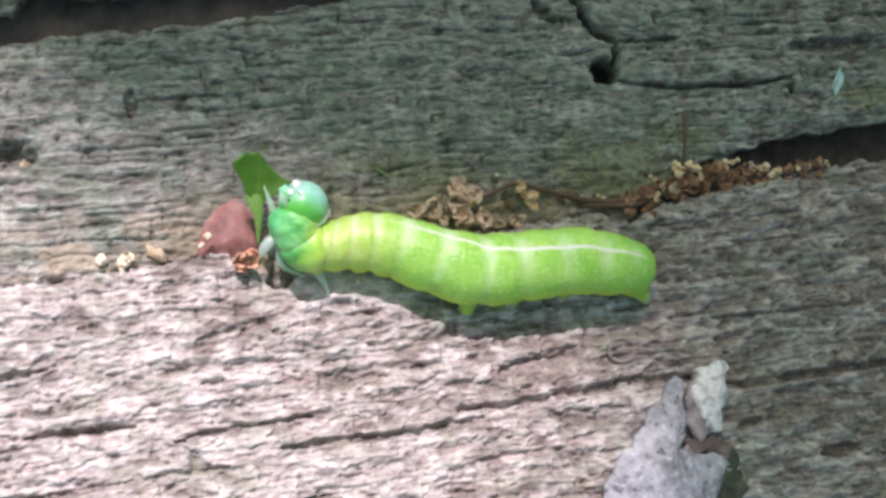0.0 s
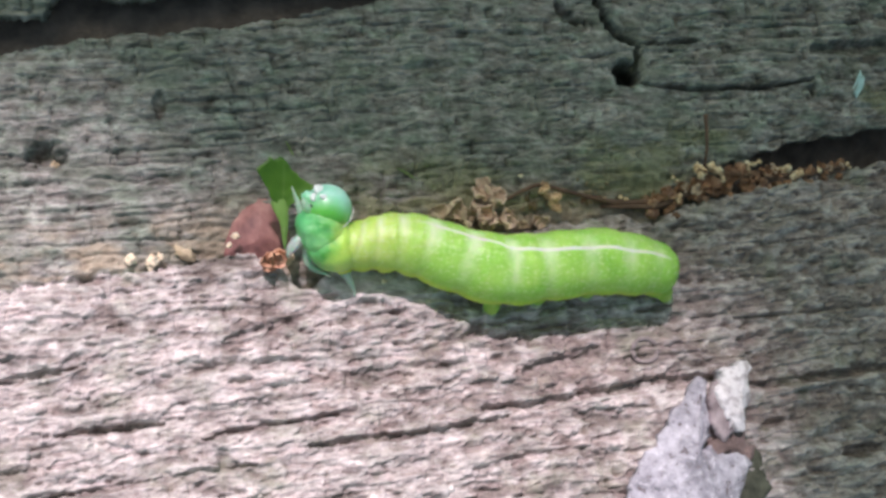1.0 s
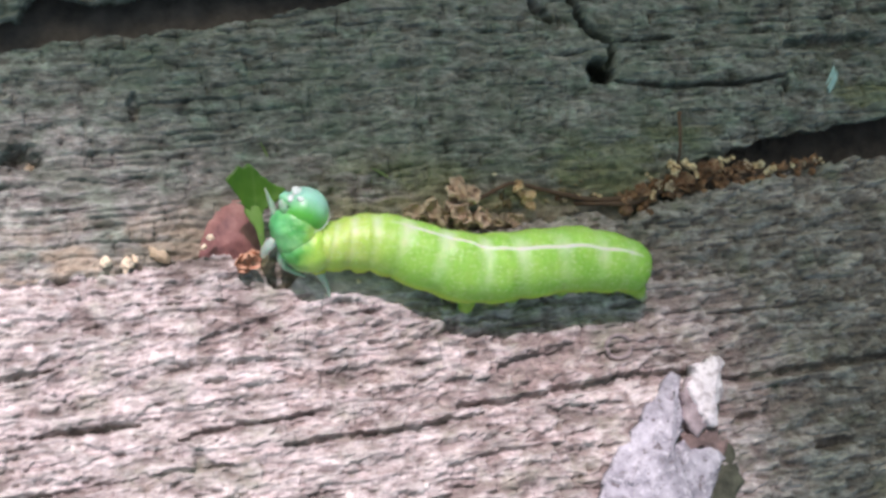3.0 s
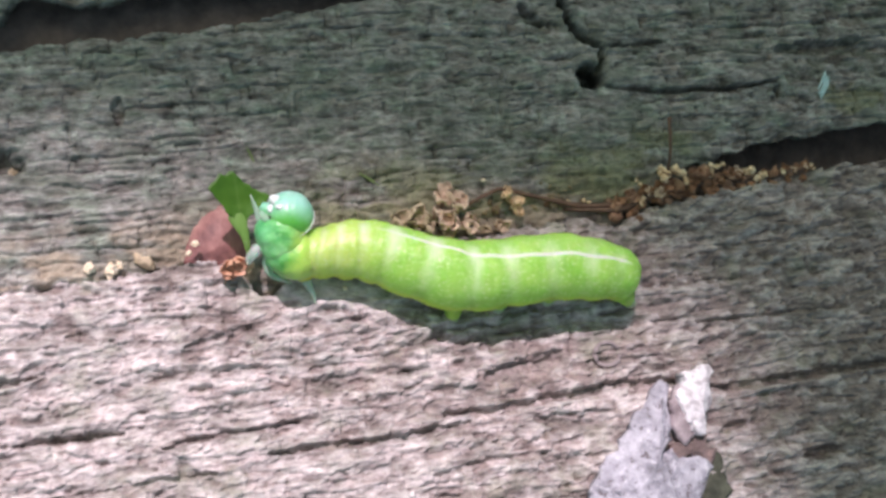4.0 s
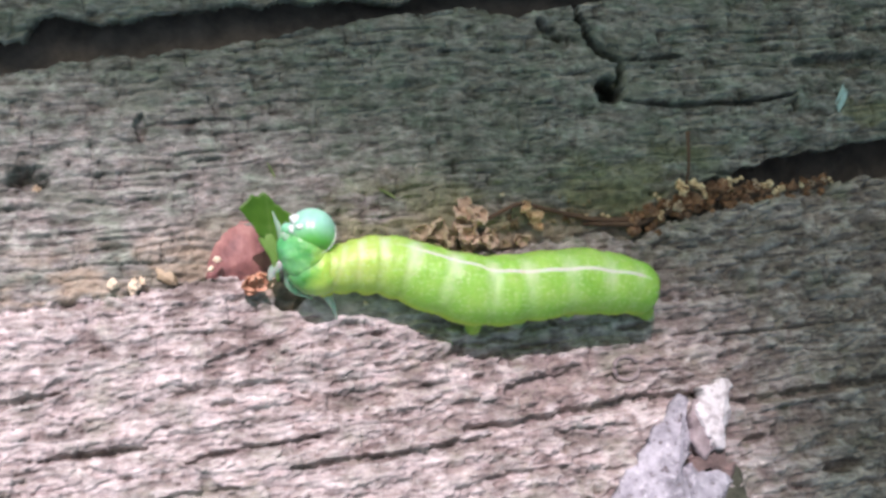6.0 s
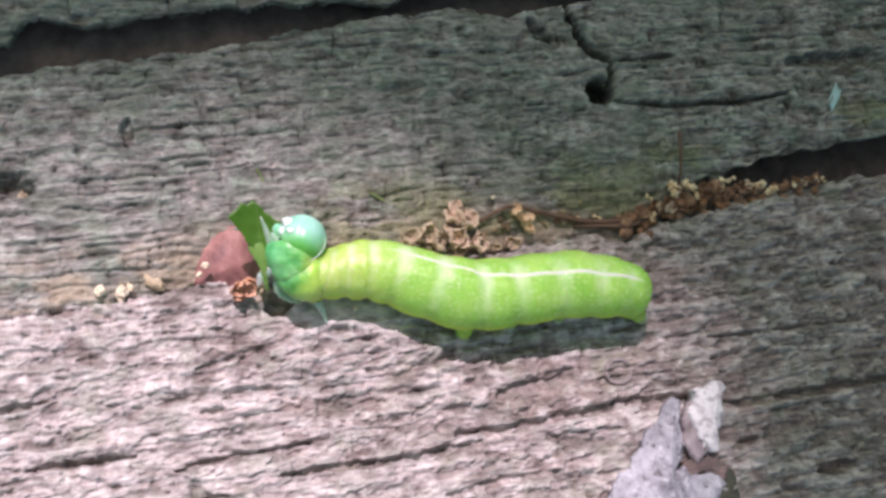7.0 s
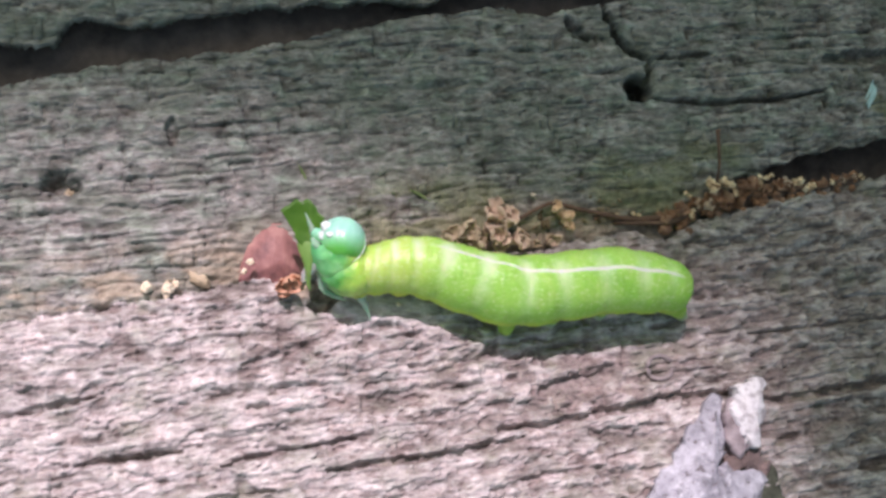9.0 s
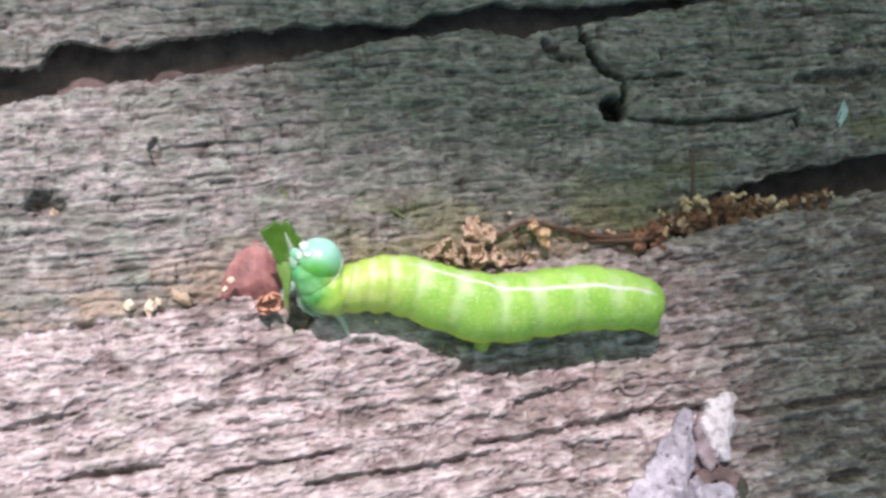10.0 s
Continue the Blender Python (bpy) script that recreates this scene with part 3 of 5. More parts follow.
        z[sub] -= deep * np.clip(1 - u * u * 4, 0, 1) * np.exp(-w * w)
    carve = np.zeros(x.shape)
    for pts, wide, deep in CRACKS:
        px, py = np.array(pts).T
        i0, i1 = np.searchsorted(gx, (px.min() - 2, px.max() + 2))
        j0, j1 = np.searchsorted(gy, ((py - 0.19 * px).min() - 3, (py - 0.19 * px).max() + 3))
        sub = (slice(j0, j1), slice(i0, i1))
        d, along = polyline_distance(x[sub], y[sub] + 0.45 * (fbm(x[sub] / 1.6, y[sub] / 1.6, 81, 3) - 0.5), pts)
        taper = 0.35 + 0.65 * np.sin(np.pi * np.clip(along, 0.03, 0.97)) ** 0.5
        ragged = 0.55 + 0.9 * fbm(x[sub] / 0.7, y[sub] / 0.5, 83, 2)
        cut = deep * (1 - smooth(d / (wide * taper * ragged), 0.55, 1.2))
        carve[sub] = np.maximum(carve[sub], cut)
        tone[sub] -= 0.26 * smooth(cut, 0.15, 0.6)                       # crack shade painted into the tone
    for hx, hy, ha, hb, deep in HOLES:
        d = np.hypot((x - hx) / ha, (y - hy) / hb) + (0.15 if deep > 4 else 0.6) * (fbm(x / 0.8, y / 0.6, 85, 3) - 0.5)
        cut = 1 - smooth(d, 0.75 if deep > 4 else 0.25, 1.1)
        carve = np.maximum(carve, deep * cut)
        tone = tone - 0.45 * cut                                         # shade of the hollows, painted into the tone
    z -= carve
    y = y + 0.30 * np.clip(carve - 1.6, 0, None)
    x = x + 0.22 * np.clip(carve - 1.6, 0, None)
    # the long crack: the near slab ends in a broken ledge, the middle slab dips down to it
    jag = 0.55 * (vnoise(x / 1.1, y * 0 + 3, 91) - 0.5) + 0.35 * (vnoise(x / 0.35, y * 0 + 7, 92) - 0.5)
    d = y - np.interp(gx, LEDGE[:, 0], LEDGE[:, 1])[None, :] - jag
    deep = np.interp(x, [-60, -38, -26, -18, -12, 0, 14, 22, 30], [0.4, 0.5, 0.9, 2.1, 2.4, 2.2, 2.0, 2.0, 3.4])
    reach = np.interp(x, [-40, -20, 0, 20, 30], [3.0, 3.5, 4.2, 3.6, 2.5])
    dip = -deep * np.exp(-np.clip(d, 0, None) / reach) * smooth(d, -0.12, 0.12)
    z += np.where(d > -0.3, dip, 0) - 0.5 * np.exp(-np.abs(d) / 0.5) * (d < 0)
    shelf = y - np.interp(gx, [-14, -11.9, -8.9, -5.5, -2.6, -0.8, 0.9, 3.5, 5.5], [6, 1.3, 0.3, 0.0, -0.9, -1.5, -2.3, 1.0, 8.0])[None, :] - jag
    flat = smooth(shelf, -0.5, 0.3) * (d < 0) * smooth(x, -13, -11) * (1 - smooth(x, -8.0, 3.0))
    z = z * (1 - 0.75 * flat) + 0.55 * flat
    tone = tone * (1 - 0.7 * flat) + 0.72 * flat
    up = y - np.interp(gx, LEDGE_UP[:, 0], LEDGE_UP[:, 1])[None, :] - 0.8 * (vnoise(x / 1.5, y * 0 + 9, 93) - 0.5)
    inside = smooth(d, 0.0, 0.25) * (1 - smooth(up, -0.25, 0.1)) * smooth(x, 26, 33)
    z -= 9.0 * inside
    y = y + 5.0 * inside * smooth(up, -2.6, -0.1) * smooth(-z, 1.0, 3.5)
    # the dark gap between the middle and the far slab
    ragged = 0.5 * (vnoise(x / 1.6, y * 0 + 1, 95) - 0.5) + 0.22 * (vnoise(x / 0.4, y * 0 + 2, 96) - 0.5)
    g1 = y - np.interp(gx, GAP_LOW[:, 0], GAP_LOW[:, 1])[None, :] - ragged
    g2 = y - np.interp(gx, GAP_UP[:, 0], GAP_UP[:, 1])[None, :] - 0.5 * (fbm(x / 2.5, y * 0 + 8, 98, 2) - 0.5) - 0.9 * (vnoise(x / 2.2, y * 0 + 5, 97) - 0.5)
    pit = smooth(g1, -0.1, 0.25) * (1 - smooth(g2, -0.25, 0.1))
    z -= 9.0 * pit
    y = y + 4.0 * pit * smooth((g1 / np.maximum(g1 - g2, 0.1)), 0.3, 1.0) * smooth(pit, 0.05, 0.35)
    z -= 0.6 * np.exp(-np.abs(g1) / 0.8) * (g1 < 0)
    dust = smooth(d, 0.05, 0.5) * (1 - smooth(d, 1.5, 6.5)) * (1 - smooth(x, 18, 26)) * smooth(fbm(x / 3, y / 1.2, 99, 3), 0.3, 0.6)
    grime_shade = smooth(d, 0.8, 2.0) * (1 - smooth(d, 4.0, 8.0)) * smooth(x, -34, -26) * (1 - smooth(x, -15, -10)) * smooth(fbm(s / 3.5, n / 1.0, 87, 3), 0.34, 0.56)
    tone = np.clip(tone - 0.34 * grime_shade, 0, 1.1)                          # brown grime and the strip's shade above the ledge, painted into the tone
    # the timber's rounded long sides and ends
    rim = gy[:, None]
    side = np.minimum(np.minimum(rim + 75, 100 - rim) / 14, np.minimum(x + 420, 480 - x) / 10)
    z -= np.where(side < 1, 10 * (1 - np.sqrt(np.clip(1 - (1 - np.clip(side, 0, 1)) ** 2, 0, 1))), 0)
    z[0, :], z[-1, :], z[:, 0], z[:, -1] = -140, -140, -140, -140
    slab = np.where(d < 0, 0, np.where(g1 + g2 < 0, 1, 2))
    moss = smooth(d, 1.2, 2.6) * (1 - smooth(d, 5.5, 10.0)) * smooth(x, -14, -6) * (1 - smooth(x, 26, 34)) * smooth(fbm(s / 4, n / 1.3, 88, 3), 0.36, 0.60)
    patch = np.hypot((x - 46.5) / 4.0, (y - 22.5) / 1.5) + 1.2 * (fbm(x / 1.5, y / 1.0, 89, 3) - 0.5)
    moss = np.maximum(moss, 0.9 * (1 - smooth(patch, 0.5, 1.1)))
    return gx, gy, x, y, z, tone, dust, moss, slab


def timber_slab(name, sel, x, y, z, tone, dust, moss, material, parent, label):
    rows, cols = x.shape
    j, i = np.nonzero(sel)
    a = j * cols + i
    quads = np.stack([a, a + 1, a + cols + 1, a + cols], 1)
    used, inverse = np.unique(quads, return_inverse=True)
    quads = inverse.reshape(quads.shape)
    me = bpy.data.meshes.new(name)
    me.vertices.add(len(used))
    co = np.stack([x.ravel()[used], y.ravel()[used], z.ravel()[used]], 1) * MM
    me.vertices.foreach_set("co", co.astype(np.float32).ravel())
    me.loops.add(quads.size)
    me.loops.foreach_set("vertex_index", quads.astype(np.int32).ravel())
    me.polygons.add(len(quads))
    me.polygons.foreach_set("loop_start", np.arange(0, quads.size, 4, dtype=np.int32))
    me.polygons.foreach_set("use_smooth", np.ones(len(quads), dtype=bool))
    me.update(calc_edges=True)
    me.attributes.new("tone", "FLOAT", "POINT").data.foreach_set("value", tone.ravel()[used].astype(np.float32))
    me.attributes.new("moss", "FLOAT", "POINT").data.foreach_set("value", moss.ravel()[used].astype(np.float32))
    me.attributes.new("dust", "FLOAT", "POINT").data.foreach_set("value", dust.ravel()[used].astype(np.float32))
    me.materials.append(material)
    ob = new(name, me)
    ob.parent = parent
    return tagged(ob, label)


GX, GY, TX, TY, TZ, TONE, DUST, MOSSY, SLAB = timber_surface()


def ground_z(x, y):
    i, j = int(np.searchsorted(GX, x)), int(np.searchsorted(GY, y - 0.19 * x))
    return float(TZ[j, i])


timber = tagged(empty("weathered_timber"), "grey weathered timber, split along its grain, lying on soil", "timber", kind="structure")
cell_slab = SLAB[:-1, :-1]
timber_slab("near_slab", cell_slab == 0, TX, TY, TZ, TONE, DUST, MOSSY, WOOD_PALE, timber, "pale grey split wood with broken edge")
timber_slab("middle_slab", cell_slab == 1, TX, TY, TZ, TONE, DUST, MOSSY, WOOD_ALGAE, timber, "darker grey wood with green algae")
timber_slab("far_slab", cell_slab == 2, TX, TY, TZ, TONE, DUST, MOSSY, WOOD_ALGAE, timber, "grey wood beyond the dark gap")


def rotten_floor(name, low, high, z, parent):
    """Crumbly dark wood at the bottom of a gap, between two lines y(x)."""
    xs = np.linspace(max(low[0, 0], high[0, 0]), min(low[-1, 0], high[-1, 0]), 160)
    verts, faces, rows = [], [], 14
    for x in xs:
        y0, y1 = np.interp(x, low[:, 0], low[:, 1]) - 1.0, np.interp(x, high[:, 0], high[:, 1]) + 7.0
        for k in range(rows):
            y = y0 + (y1 - y0) * k / (rows - 1)
            verts.append((x, y, z + 0.8 * noise.noise((x * 0.5, y * 0.8, 0)) + 0.5 * noise.noise((x * 2, y * 2, 3))))
    for i in range(len(xs) - 1):
        for k in range(rows - 1):
            a = i * rows + k
            faces.append((a, a + rows, a + rows + 1, a + 1))
    return solid(name, verts, faces, ROTTEN, parent, "crumbly dark brown rotten wood")


rotten_floor("rotten_core", GAP_LOW, GAP_UP, -4.0, timber)
rotten_floor("rotten_core", LEDGE[-5:], LEDGE_UP[1:], -7.6, timber)


def soil_ground():
    n = 60
    t = np.sign(np.linspace(-1, 1, n)) * np.abs(np.linspace(-1, 1, n)) ** 4 * 300000
    verts, faces = [], []
    for b in t:
        for a in t:
            far = min(1.0, math.hypot(a, b) / 3000)
            verts.append((a, b, -135 + 30 * far * (noise.noise((a / 900, b / 900, 0)))))
    for j in range(n - 1):
        for i in range(n - 1):
            faces.append((j * n + i, j * n + i + 1, (j + 1) * n + i + 1, (j + 1) * n + i))
    return tagged(solid("ground", verts, faces, SOIL), "dark soil with leaf litter under the timber", "ground", kind="structure")


soil_ground()

# ---- the caterpillar ----
AXIS = [(19.5, 2.3, 2.0, 0.6), (19.3, 2.4, 2.2, 1.4), (18.6, 2.7, 2.55, 2.05), (17, 3.15, 2.9, 2.48), (14, 3.37, 3.1, 2.8), (11.8, 3.45, 3.1, 2.85),
        (7.1, 2.8, 3.15, 2.9), (3.1, 2.45, 3.25, 2.98), (-0.9, 3.3, 3.3, 2.78), (-3.8, 4.27, 3.25, 2.60), (-6.5, 4.58, 3.15, 2.39), (-9.2, 4.2, 3.1, 2.15),
        (-10.4, 4.0, 3.2, 1.9), (-11.2, 3.85, 3.1, 1.65), (-12.0, 3.7, 3.0, 1.2)]
BREAKS = [19.5, 17.0, 14.2, 10.75, 6.75, 3.65, 0.0, -3.3, -5.6, -7.5, -9.1, -10.7]    # where the rings meet, along x


def body_segment(lo, hi, curve, order, parent):
    """One ring of the body between two breaks: a closed barrel whose rounded ends are tucked into its neighbours."""
    around = 56
    first = order == 0
    steps = [(u, 1.0) for u in np.linspace(0, 1, 22)]
    tuck = [(0.04, 0.988), (0.08, 0.93), (0.12, 0.80), (0.15, 0.50)]
    steps = [(-d, f) for d, f in tuck[::-1]] + steps
    if not first:
        steps = steps + [(1 + d, f) for d, f in tuck]
    xs = curve[::-1, 0]
    run = np.gradient(curve[::-1, :3], axis=0)
    verts, faces, ang, along, plain_x, mid_line = [], [], [], [], [], []
    for u, shrink in steps:
        x = lo + (hi - lo) * u
        cx, cy, cz, cr = (np.interp(x, xs, curve[::-1, k]) for k in range(4))
        mid = np.array((x, cy, cz))
        way = np.array([np.interp(min(x, 17.8), xs, run[:, k]) for k in range(3)])
        side, up = ring_frame(-way)
        v = min(max(u, 0.0), 1.0)
        ring = 0.0018 * math.cos(v * 2 * math.pi * (5 if order < 6 else 3))
        pinch = 1.018 + ring - 0.036 * (0.5 + 0.5 * math.cos(2 * math.pi * v)) ** 1.5
        if first and v > 0.5:
            pinch = 1.018
        for k in range(around):
            a = 2 * math.pi * k / around - math.pi
            fold = 0.05 * math.exp(-((abs(a) - 1.75) / 0.28) ** 2) * (0.5 + 0.5 * math.sin(math.pi * v))
            belly = 0.10 * max(0.0, -math.cos(a)) ** 2
            wave = 0.018 * noise.noise((x * 1.2, math.sin(a) * 2.2, math.cos(a) * 2.2)) + 0.012 * noise.noise((x * 3.5, math.sin(a) * 3, math.cos(a) * 3 + 9))
            r = cr * pinch * shrink * (1 + fold - belly + wave)
            q = mid + side * math.sin(a) * r + up * math.cos(a) * r
            q[0] += 0.40 * (q[1] - cy) * min(max((-5.5 - x) / 3.5, 0.0), 1.0)      # the front rings slant forward below
            verts.append(q)
            plain_x.append(x)
            ang.append(a)
            mid_line.append(float(np.interp(x, (-4.0, 0.0, 1.95, 3.65, 6.6, 10.5, 14.1, 17.2), (0.56, 0.56, 0.54, 0.40, 0.29, 0.20, 0.155, 0.20))))
            along.append(v)
    for i in range(len(steps) - 1):
        for k in range(around):
            j = (k + 1) % around
            faces.append((i * around + k, i * around + j, (i + 1) * around + j, (i + 1) * around + k))
    faces.append(tuple(range(around))[::-1])
    faces.append(tuple((len(steps) - 1) * around + k for k in range(around)))
    front = [float(np.clip((-2.5 - v[0]) / 6.0, 0, 0.75)) for v in verts]
    # band strength along the body; the front carries the painted highlights
    band = [float(np.interp(x, (-10, -7.5, -4.5, -2.5, 1, 5, 8, 16, 18), (0.4, 0.85, 0.95, 1.0, 1.0, 0.8, 0.6, 0.5, 0.0))) for x in plain_x]
    teal = [float(np.clip((-10.3 - x) / 0.8, 0, 1)) for x in plain_x]
    line = [float(np.clip((x + 5.0) / 2.5, 0, 1)) * float(np.clip((17.9 - x) / 1.0, 0, 1)) for x in plain_x]
    return solid("body_segment", verts, faces, SKIN, parent, attrs={"ang": ang, "along": along, "front": front, "line": line, "teal": teal, "mid": mid_line, "band": band})


def plain_attrs(count, front=0.0):
    return {"ang": [2.4] * count, "along": [0.05] * count, "front": [front] * count, "line": [0.0] * count, "teal": [0.0] * count, "band": [0.0] * count, "mid": [0.0] * count}


def caterpillar():
    body = tagged(empty("caterpillar"), "bright green caterpillar with a white back line, eating on wood", "caterpillar")
    curve = spline(AXIS, 300)
    for order, (hi, lo) in enumerate(zip(BREAKS, BREAKS[1:])):
        body_segment(lo, hi, curve, order, body)
    for x, size in ((-9.3, 0.62), (-8.0, 0.55), (-6.3, 0.66), (-4.4, 0.62), (-2.3, 0.55)):
        cy, cz, cr = (float(np.interp(x, curve[::-1, 0], curve[::-1, k])) for k in (1, 2, 3))
        slant = -0.36 * cr * min(max((-5.5 - x) / 3.5, 0.0), 1.0)
        v, f = ball(size * 1.25, size * 0.75, size * 0.8, 12, 18, lambda a, b, c: 1 + 0.35 * noise.noise((a * 1.8 + x, b * 1.8, c * 1.8)))
        v = [(a + x + slant, b + cy - 0.84 * cr, c + cz - 0.42 * cr) for a, b, c in v]
        attrs = plain_attrs(len(v), 0.75)
        attrs["ang"] = [1.62] * len(v)
        solid("flank_fold", v, f, SKIN, body, "yellow fold at the foot of a ring", attrs=attrs)
    # prolegs in pairs, with a small gripping foot
    for x, yc, side in [(3.1, 2.45, -1), (7.4, 2.75, -1), (12.0, 3.4, -1), (2.9, 2.5, 1), (7.2, 2.8, 1), (11.8, 3.5, 1)]:
        y0 = yc + side * 1.6
        y1 = yc + side * ((2.82 if x < 4 else 2.1) if side < 0 else 2.0)
        foot = max(ground_z(x, y1), -2.5)
        v, f = tube([(x, y0, 1.6, 1.05), (x + 0.05, (y0 + y1) / 2, 0.95 + foot * 0.3, 0.88), (x + 0.1, y1, foot + 0.50, 0.66), (x + 0.1, y1 + side * 0.05, foot + 0.34, 0.5)], 14, 16)
        leg = solid("proleg", v, f, SKIN, body, attrs=plain_attrs(len(v), 0.15))
        v, f = tube([(x + 0.1, y1 - side * 0.1, foot + 0.55, 0.5), (x + 0.1, y1 + side * 0.05, foot + 0.30, 0.62), (x + 0.1, y1 + side * 0.12, foot + 0.08, 0.74), (x + 0.1, y1 + side * 0.14, foot - 0.05, 0.45)], 10, 16, 0.05, 2)
        solid("foot", v, f, FOOT, leg, "pale clear gripping foot")
    for side in (-1, 1):
        y1 = 2.2 + side * 1.4
        foot = max(ground_z(19.9, y1), -1.0)
        v, f = tube([(17.7, 2.6 + side * 0.8, 1.7, 1.05), (18.9, 2.4 + side * 1.0, 1.4, 0.9), (19.8, y1 + 0.3, foot + 0.85, 0.6), (20.1, y1 + 0.2, foot + 0.6, 0.4)], 12, 14)
        leg = solid("tail_clasper", v, f, SKIN, body, attrs=plain_attrs(len(v)))
        v, f = tube([(19.7, y1 + 0.3, foot + 0.8, 0.5), (20.2, y1 + 0.15, foot + 0.45, 0.50), (20.45, y1 + 0.05, foot + 0.10, 0.36), (20.5, y1 + 0.05, foot - 0.02, 0.12)], 10, 14, 0.05, 4)
        solid("foot", v, f, FOOT, leg, "pale clear gripping foot")
    # three pairs of jointed front legs
    legs = [[(-13.1, 3.9, 2.5, 0.60), (-13.1, 3.0, 2.0, 0.46), (-12.5, 2.4, 1.7, 0.34), (-11.7, 2.1, 1.5, 0.24), (-11.0, 1.9, 1.3, 0.10)],
            [(-10.2, 2.5, 1.9, 0.62), (-9.6, 1.7, 1.6, 0.46), (-9.15, 1.0, 1.25, 0.28), (-8.9, 0.3, 0.8, 0.10)],
            [(-13.0, 4.3, 3.0, 0.62), (-13.8, 4.4, 3.5, 0.58), (-14.4, 3.9, 3.3, 0.52), (-14.65, 3.5, 2.9, 0.40), (-14.75, 3.2, 2.5, 0.16)],
            [(-13.4, 5.4, 3.6, 0.60), (-13.9, 6.3, 4.5, 0.48), (-14.3, 7.2, 5.0, 0.30), (-14.8, 8.3, 5.4, 0.07)]]
    for k, points in enumerate(legs):
        v, f = tube([(*q[:3], q[3] * (0.85 if k == 2 else 0.72)) for q in points], 14, 12, 0.05, 3)
        solid("front_leg", v, f, CLEAR_LEG if k == 2 else LEG, body, "clear whitish jointed leg" if k == 2 else "clear pale green jointed leg")
    # two soft rings of the neck, rising to the head
    for seed, points in ((1, [(-9.5, 3.6, 3.1, 1.5), (-10.3, 3.7, 3.15, 2.0), (-11.1, 3.95, 3.3, 2.12), (-11.8, 4.35, 3.5, 1.95), (-12.2, 4.8, 3.6, 1.2)]),
                         (2, [(-11.0, 3.9, 3.3, 1.3), (-11.7, 4.5, 3.6, 1.9), (-12.15, 5.2, 3.95, 2.02), (-12.2, 6.0, 4.3, 1.95), (-12.1, 6.8, 4.5, 1.3)])):
        v, f = tube(points, 30, 30)
        v = [q + 0.16 * np.array(noise.noise_vector(Vector(q) * 0.9 + Vector((seed, 0, 0)))) + 0.07 * np.array(noise.noise_vector(Vector(q) * 2.6)) for q in v]
        solid("neck_ring", v, f, NECK, body, "wet darker green neck fold")
    # the head: its origin lies in its middle, +y is its crown
    def capsule(x, y, z):
        groove = 0.02 * math.exp(-(x / 0.10) ** 2) * max(0.0, z)
        return 1 - groove - 0.10 * max(0.0, -y) ** 2
    v, f = ball(2.04, 2.1, 2.06, 28, 40, capsule)
    head = solid("head", v, f, HEAD, body, "glossy translucent teal green head capsule")
    for px, py, pz, r in [(-1.55, 0.75, 1.25, 0.13), (-1.75, 0.40, 1.10, 0.13), (-1.85, 0.05, 0.95, 0.12), (-1.80, -0.30, 0.95, 0.12), (-1.60, -0.55, 1.2, 0.11)]:
        v, f = ball(r, r, r, 8, 12)
        solid("eye_bead", [(a + px, b + py, c + pz) for a, b, c in v], f, EYE, head)
    v, f = tube([(-1.3, 0.0, 0.6, 0.75), (-1.9, 0.25, 0.7, 0.6), (-2.35, 0.55, 0.75, 0.3)], 10, 14)
    solid("jaw", v, f, HEAD, head)
    v, f = tube([(-1.5, -0.6, 0.6, 0.5), (-2.0, -0.55, 0.9, 0.36), (-2.4, -0.1, 1.1, 0.12)], 10, 12)
    solid("feeler", v, f, LEG, head, "clear pale green feeler")
    arc = [(1.98 * math.cos(a), 2.0 * math.sin(a), 0.86, r) for a, r in ((0.25, 0.012), (0.05, 0.025), (-0.3, 0.038), (-0.65, 0.038), (-0.95, 0.025), (-1.2, 0.012))]
    v, f = tube(arc, 26, 8)
    solid("collar_rim", v, f, RIM_AND_GLINT, head, "thin white rim")
    # white bumps for the mouthparts, their wet glints put in as colour
    for px, py, pz, a, b, c in [(-1.34, 0.90, 1.36, 0.40, 0.44, 0.20), (-0.95, 0.20, 1.88, 0.34, 0.20, 0.09), (-1.62, 0.15, 1.34, 0.24, 0.36, 0.14)]:
        v, f = ball(a, b, c, 10, 14, lambda p, q, r: 1 + 0.5 * noise.noise((p * 1.8 + px, q * 1.8, r * 1.8)))
        solid("face_glint", [(p + px, q + py, r + pz) for p, q, r in v], f, RIM_AND_GLINT, head, "white bump for the wet mouthparts and their painted glint")
    return body, head


caterpillar_body, caterpillar_head = caterpillar()


# ---- the bitten leaf at its jaws ----
def leaf_blade(outline, curl, name, material, thick=0.16, rings=10):
    """A small curled blade over its own origin, with both faces and a rim."""
    o = np.array(outline, float)
    mid = o.mean(0)
    count = len(o)
    verts, faces, vein = [], [], []
    for sheet in (0.5, -0.5):
        base = len(verts)
        for i in range(rings + 1):
            u = i / rings
            for x, y in mid + (o - mid) * u:
                z = curl(x, y) + sheet * thick
                verts.append((x, y, z))
                vein.append(max(0.2 * max(0.0, 1 - abs(x - mid[0]) / 0.16), min(max((2.6 - y) / 0.8, 0.0), 1.0)) if name == "blade" else 0.0)
        for i in range(rings):
            for k in range(count):
                j = (k + 1) % count
                q = (base + i * count + k, base + (i + 1) * count + k, base + (i + 1) * count + j, base + i * count + j)
                faces.append(q if sheet > 0 else q[::-1])
    top, low = rings * count, (rings + 1) * count + rings * count
    for k in range(count):
        j = (k + 1) % count
        faces.append((top + j, top + k, low + k, low + j))
    return solid(name, verts, faces, material, attrs={"vein": vein})


